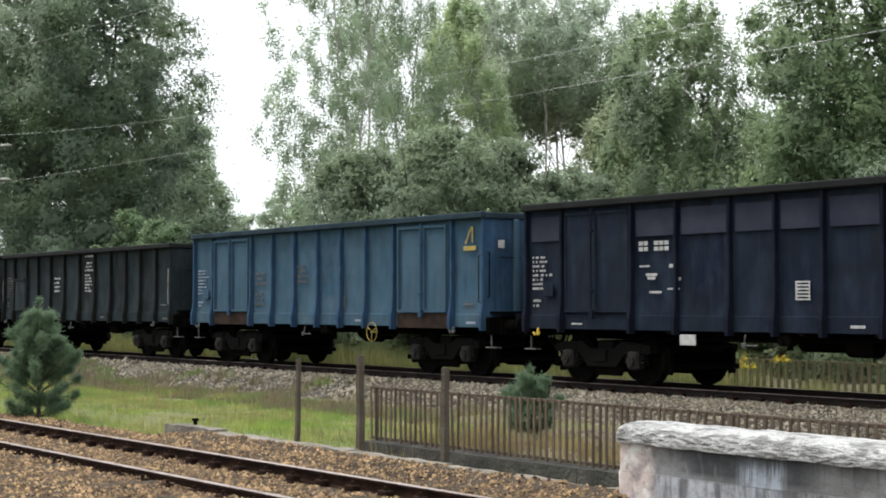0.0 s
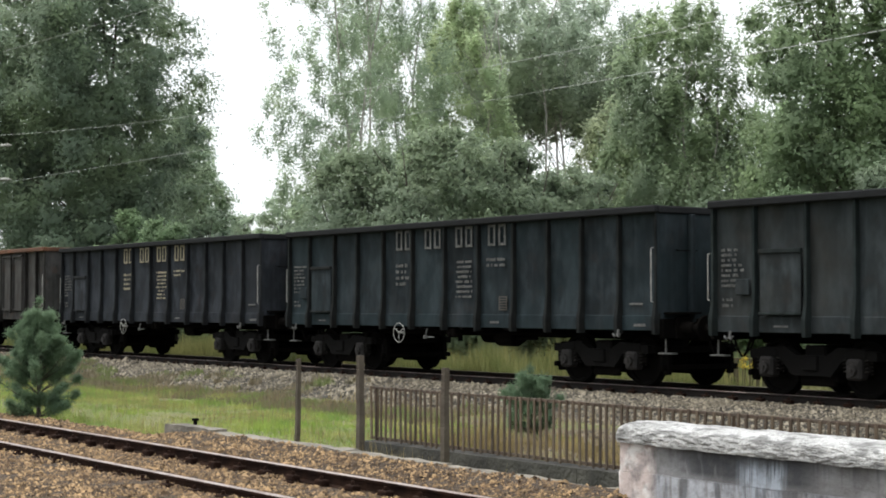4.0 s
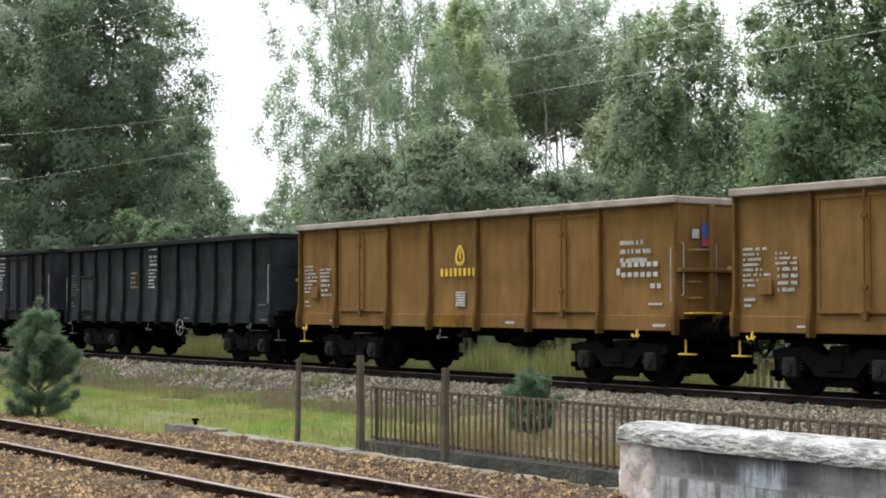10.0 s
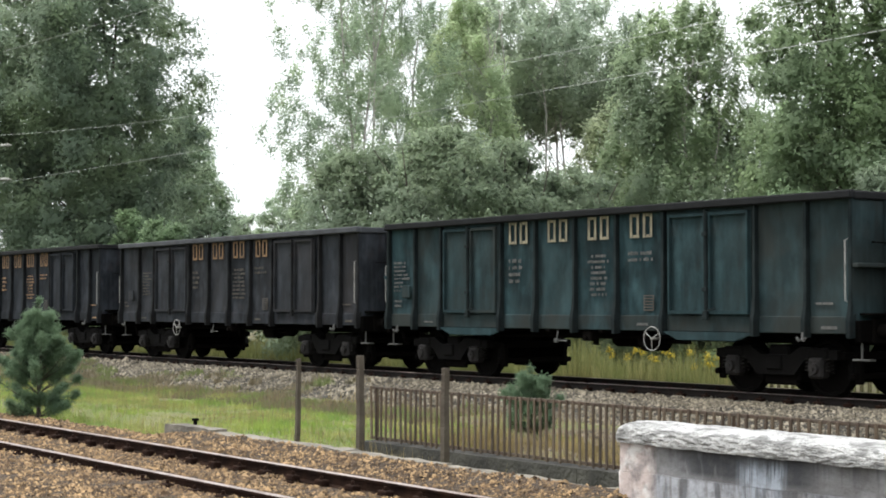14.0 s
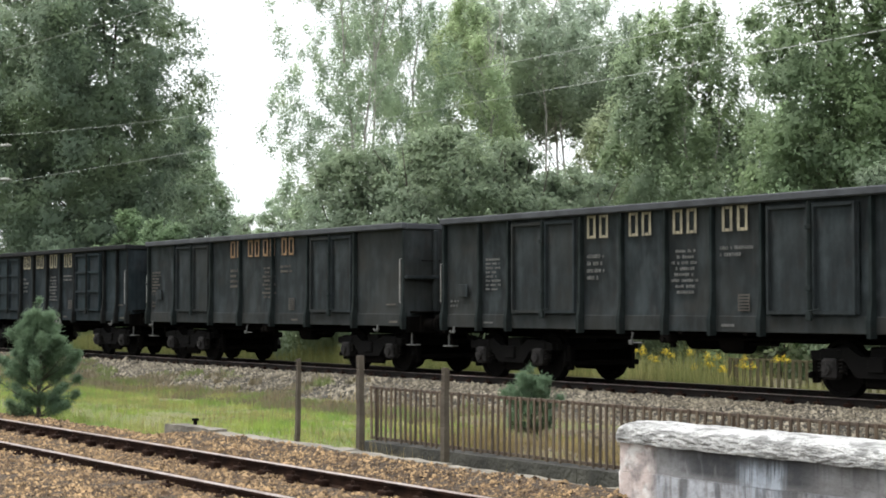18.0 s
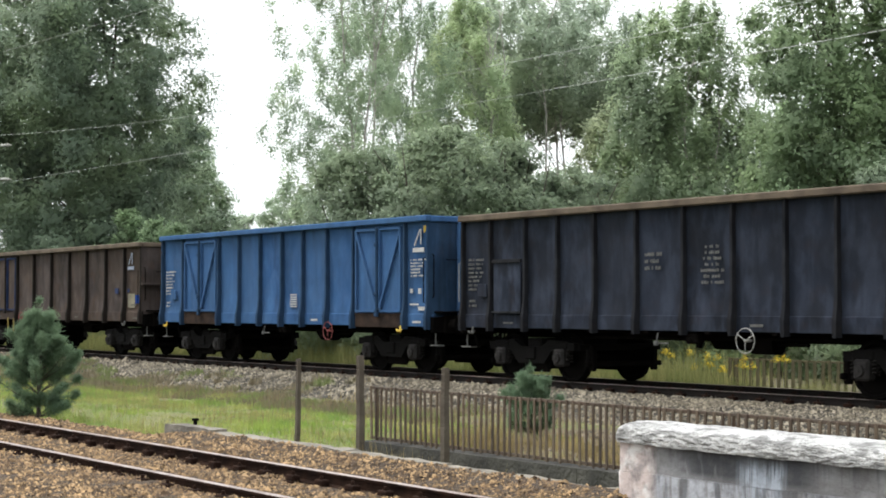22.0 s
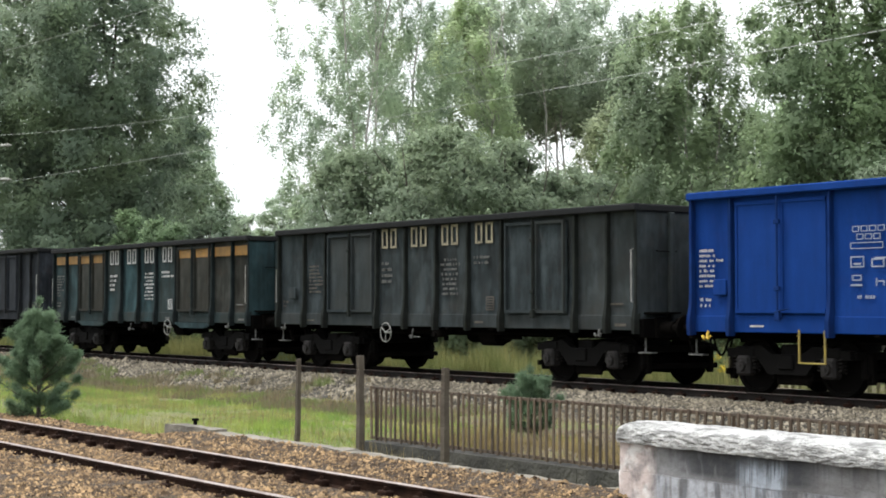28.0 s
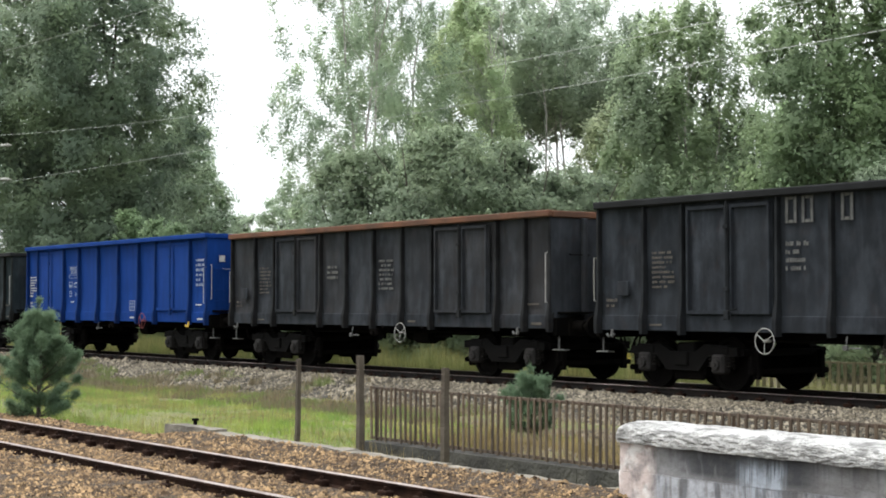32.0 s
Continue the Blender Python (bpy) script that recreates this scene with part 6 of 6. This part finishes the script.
GRASS = Nodes("meadow_grass", 0.7)
c = GRASS.mix(GRASS.island(), (0.19, 0.29, 0.042), (0.37, 0.46, 0.095))
c = GRASS.mix(GRASS.noise(0.55, 5.0, 0.44, 0.58), c, (0.44, 0.38, 0.15), 0.55)
c = GRASS.mix(GRASS.noise(0.9, 5.0, 0.48, 0.60, GRASS.stretch(1, 1.6, 1)), c, (0.13, 0.26, 0.038), 0.7)
c = GRASS.mix(GRASS.noise(2.6, 4.0, 0.50, 0.64), c, (0.07, 0.10, 0.025), 0.5)
GRASS.colour(c)
REED = Nodes("tall_yellow_grass", 0.7)
c = REED.mix(REED.island(), (0.13, 0.15, 0.04), (0.36, 0.33, 0.13))
REED.colour(REED.mix(REED.noise(0.7, 3.0, 0.42, 0.6), c, (0.12, 0.17, 0.04), 0.6))


def blades(rng, x, y, z, h, w, lean=0.35):
    n = len(x)
    a = rng.uniform(0, 6.283, n)
    dx, dy = np.cos(a) * w, np.sin(a) * w
    b = rng.uniform(0, 6.283, n)
    tx, ty = np.cos(b) * h * lean * rng.uniform(0, 1, n), np.sin(b) * h * lean * rng.uniform(0, 1, n)
    v = np.stack([np.stack([x - dx, y - dy, z], 1), np.stack([x + dx, y + dy, z], 1), np.stack([x + tx, y + ty, z + h], 1)], 1)
    return v.reshape(-1, 3), np.arange(3 * n).reshape(n, 3)


def meadow(name, label, count, xr, yr, hr, w, mat, seed, keep=None, height=None):
    rng = np.random.default_rng(seed)
    x, y = rng.uniform(*xr, count), rng.uniform(*yr, count)
    if keep is not None:
        ok = np.array([keep(a, b) for a, b in zip(x, y)])
        x, y = x[ok], y[ok]
    z = np.array([rise(b) for b in y]) - 0.03 if height is None else np.array([height(a, b) for a, b in zip(x, y)]) - 0.01
    h = rng.uniform(*hr, len(x)) * np.array([0.55 + 0.9 * max(0.0, 0.5 + noise.noise((a * 0.8, b * 0.8, seed))) for a, b in zip(x, y)])
    v, f = blades(rng, x, y, z, h, w)
    return tagged(new(name, raw_mesh(name, v, f, mat)), label, "grass", kind="stuff")


meadow("meadow_grass", "patchy yellow-green meadow grass between the lines", 110000, (-50, -14), (12.5, 17.0), (0.04, 0.14), 0.007, GRASS.mat, 51,
       lambda a, b: noise.noise((a * 0.6, b * 0.9, 2)) > (b - 15.8) * 0.6 and (b < 12.4 or noise.noise((a * 0.8, b * 0.8, 4)) + (a + 18.6) * 0.3 < -0.15))
meadow("verge_grass", "sparse grass along the kerb and the fence base", 9000, (-46, -20.5), (10.85, 12.5), (0.10, 0.3), 0.006, GRASS.mat, 52)
DRY = plain("dry_straw", (0.36, 0.28, 0.12), (0.16, 0.12, 0.06), 3.0, 0.85)
meadow("dry_stalks", "dry straw-coloured stalks and seed heads in the meadow", 16000, (-50, -14), (11.2, 16.9), (0.10, 0.30), 0.005, DRY, 57,
       lambda a, b: noise.noise((a * 0.5, b * 0.7, 11)) > -0.05 and (b < 12.4 or noise.noise((a * 0.8, b * 0.8, 4)) + (a + 18.6) * 0.3 < 0.9))
meadow("fence_weeds", "dry brown weeds and stalks behind the steel fence", 9000, (-19.3, -11), (12.7, 14.8), (0.10, 0.38), 0.007, DRY, 59,
       lambda a, b: noise.noise((a * 1.1, b * 1.3, 31)) > -0.1)
meadow("bank_weeds", "sparse green and brown weeds on the foot of the stone bank", 16000, (-56, -19), (16.1, 17.5), (0.04, 0.16), 0.008, GRASS.mat, 56,
       lambda a, b: noise.noise((a * 0.7, b * 1.5, 6)) > (b - 16.6) * 0.9 - (-a - 34) * 0.012, far_h)
SCRUB = Nodes("bank_scrub", 0.85)
c = SCRUB.mix(SCRUB.island(), (0.12, 0.10, 0.058), (0.24, 0.20, 0.125))
SCRUB.colour(SCRUB.mix(SCRUB.noise(1.3, 4.0, 0.48, 0.6), c, (0.15, 0.21, 0.055), 0.75))
meadow("bank_scrub", "low brown and green scrub creeping up the stone bank", 42000, (-50, -22), (15.3, 18.3), (0.05, 0.16), 0.016, SCRUB.mat, 58,
       lambda a, b: noise.noise((a * 0.35, b * 0.8, 21)) + 0.5 * noise.noise((a * 1.3, b * 1.9, 5)) > (b - 16.9) * 0.45 + (a + 36) * 0.025 - 0.22, lambda a, b: max(rise(b), far_h(a, b)) if b > 16.2 else rise(b))
meadow("tall_grass", "tall yellowing grass beyond the far line", 42000, (-62, -24.6), (23.6, 26.5), (0.35, 0.95), 0.011, REED.mat, 53)
meadow("fence_grass", "short grass in front of the far picket fence", 9000, (-24.6, -12), (23.6, 25.1), (0.15, 0.45), 0.009, REED.mat, 55)
meadow("far_grass", "tall grass running on beside the far line", 16000, (-130, -62), (23.6, 27.5), (0.4, 1.0), 0.02, REED.mat, 54)

# goldenrod
FLOWER = plain("goldenrod_yellow", (0.62, 0.46, 0.02), (0.45, 0.36, 0.03), 20.0, 0.7)
rng = np.random.default_rng(61)
for k in range(26):
    x, y, h = -25.0 + rng.uniform(-3.0, 2.4), 24.4 + rng.uniform(-0.3, 0.4), rng.uniform(0.65, 1.05)
    t = thing("goldenrod", "yellow flowering goldenrod beside the far fence", "flower", (x, y, 0.0), "goldenrod beside the far fence")
    bm = bmesh.new()
    limb(bm, [(0, 0, 0), (0.02, 0, h * 0.5), (0.03, 0.02, h)], 0.008, 0.004, 5)
    part("stem", bm, REED.mat, t)
    v, f, nm = leaves(rng, np.array([(0.03, 0.02, h), (0.09, 0.0, h - 0.06), (-0.05, 0.03, h - 0.08)]), np.array([0.07, 0.08, 0.07]), 110, 0.014)
    tagged(hang("flower_head", leafy("flower_head", v, f, nm, FLOWER), t), kind="stuff")

# ---- overhead wires on a pole beyond the view ----
WIRE = plain("grey_wire", (0.50, 0.51, 0.50), (0.36, 0.37, 0.36), 5.0, 0.5, 0.3, 0.0)
INSUL = plain("pale_insulator", (0.30, 0.30, 0.28), (0.22, 0.22, 0.2), 5.0, 0.4, 0.0, 0.0)


def wire(label, pts):
    bm = bmesh.new()
    tube(bm, pts, 0.0056, 5)
    t = thing("overhead_wire", label, "wire", (0, 0, 0))
    part("strand", bm, WIRE, t)


wire("thin grey overhead wire above the far line", [(x, 23.0, 7.69 + 0.00090 * (x + 26) ** 2) for x in range(-66, 9, 2)])
wire("thin grey lower overhead wire above the far line", [(x, 23.0, 6.89 + 0.00012 * (x + 34) ** 2) for x in range(-66, 9, 2)])
wire("thin high overhead wire above the far line", [(x, 23.0, 11.75 + 0.00045 * (x + 26) ** 2) for x in range(-66, 9, 2)])
pole = thing("wire_pole", "grey wooden pole with two cross arms and insulators", "pole", (-66.6, 23.0, -0.1))
bm = bmesh.new()
limb(bm, [(0, 0, 0), (0.02, 0, 6), (0, 0, 12.7)], 0.15, 0.09, 10)
part("shaft", bm, POSTMAT, pole)
for z in (8.72, 7.33):
    bm = bmesh.new()
    tube(bm, [(0, 0, z), (0.3, 0.0, z + 0.1), (0.62, 0, z + 0.06)], 0.035, 8)
    arm = part("arm", bm, PALE, pole)
    bm = bmesh.new()
    cyl(bm, (0.6, 0, z + 0.06), (4.2, 0.0, z - 0.16), 0.03, 0.03, 8)
    for q in range(5):
        cyl(bm, (2.6 + q * 0.3, 0, z - 0.06 - q * 0.018), (2.72 + q * 0.3, 0, z - 0.068 - q * 0.018), 0.075, 0.05, 10)
    part("insulator", bm, INSUL, arm)

# ---- what moves ----
RUN = [0.0, 11.75, 23.52, 35.3, 47.11, 58.93, 70.76, 82.59, 94.38, 106.14, 117.83, 129.44, 140.97, 152.39, 163.71, 174.91, 186.01,
       197.0, 207.89, 218.68, 229.4, 240.05, 250.65, 261.21, 271.72, 282.21, 292.65, 303.04, 313.36, 323.56, 333.6, 343.45, 353.1]


def run_at(t):
    """Metres run by the train at t seconds, smooth through the table."""
    k = min(31, int(t))
    u = t - k
    p0, p1 = RUN[k], RUN[k + 1]
    m0 = (RUN[k + 1] - RUN[max(0, k - 1)]) / (2 if k else 1)
    m1 = (RUN[min(32, k + 2)] - RUN[k]) / (2 if k < 31 else 1)
    return (2 * u ** 3 - 3 * u ** 2 + 1) * p0 + (u ** 3 - 2 * u * u + u) * m0 + (3 * u * u - 2 * u ** 3) * p1 + (u ** 3 - u * u) * m1


def motions():
    for i, w in enumerate(WAGONS):
        x = -24.05 - 14.04 * i + SHIFT.get(i, 0.0)
        walk(w, [(t, pose(x + RUN[t], TRACK_Y, RAIL_Z)) for t in range(33)])
    # wheels roll on a radius of 0.46 m; alike wheelsets share one set of keys
    steps = [k / 30 * 1.5 for k in range(641)]
    for lot, x in ((WHEELS_A, -0.9), (WHEELS_B, 0.9)):
        walk(lot[0], [(t, pose(x, 0, 0.46, 0, math.degrees(run_at(t) / 0.46), 0)) for t in steps])
        keys = lot[0].animation_data
        for ob in lot[1:]:
            ob.rotation_mode = "QUATERNION"
            ob.animation_data_create().action = keys.action
            ob.animation_data.action_slot = keys.action_slot
    # the birches sway in a light wind
    lean = [(0, 0.0), (3, 0.2), (6, 0.1), (9, 0.1), (13, 0.9), (17, 1.2), (19, 1.1), (23, 1.2), (25, 1.3), (28, 1.5), (30, 1.3), (32, 1.4)]
    for ob, k in ((BIRCH, 1.0), (BIRCH2, 0.7), (T4, 0.35)):
        at = ob.location.copy()
        walk(ob, [(t, pose(at.x, at.y, at.z, -a * k * 0.82, a * k * 0.58, 0)) for t, a in lean])


motions()
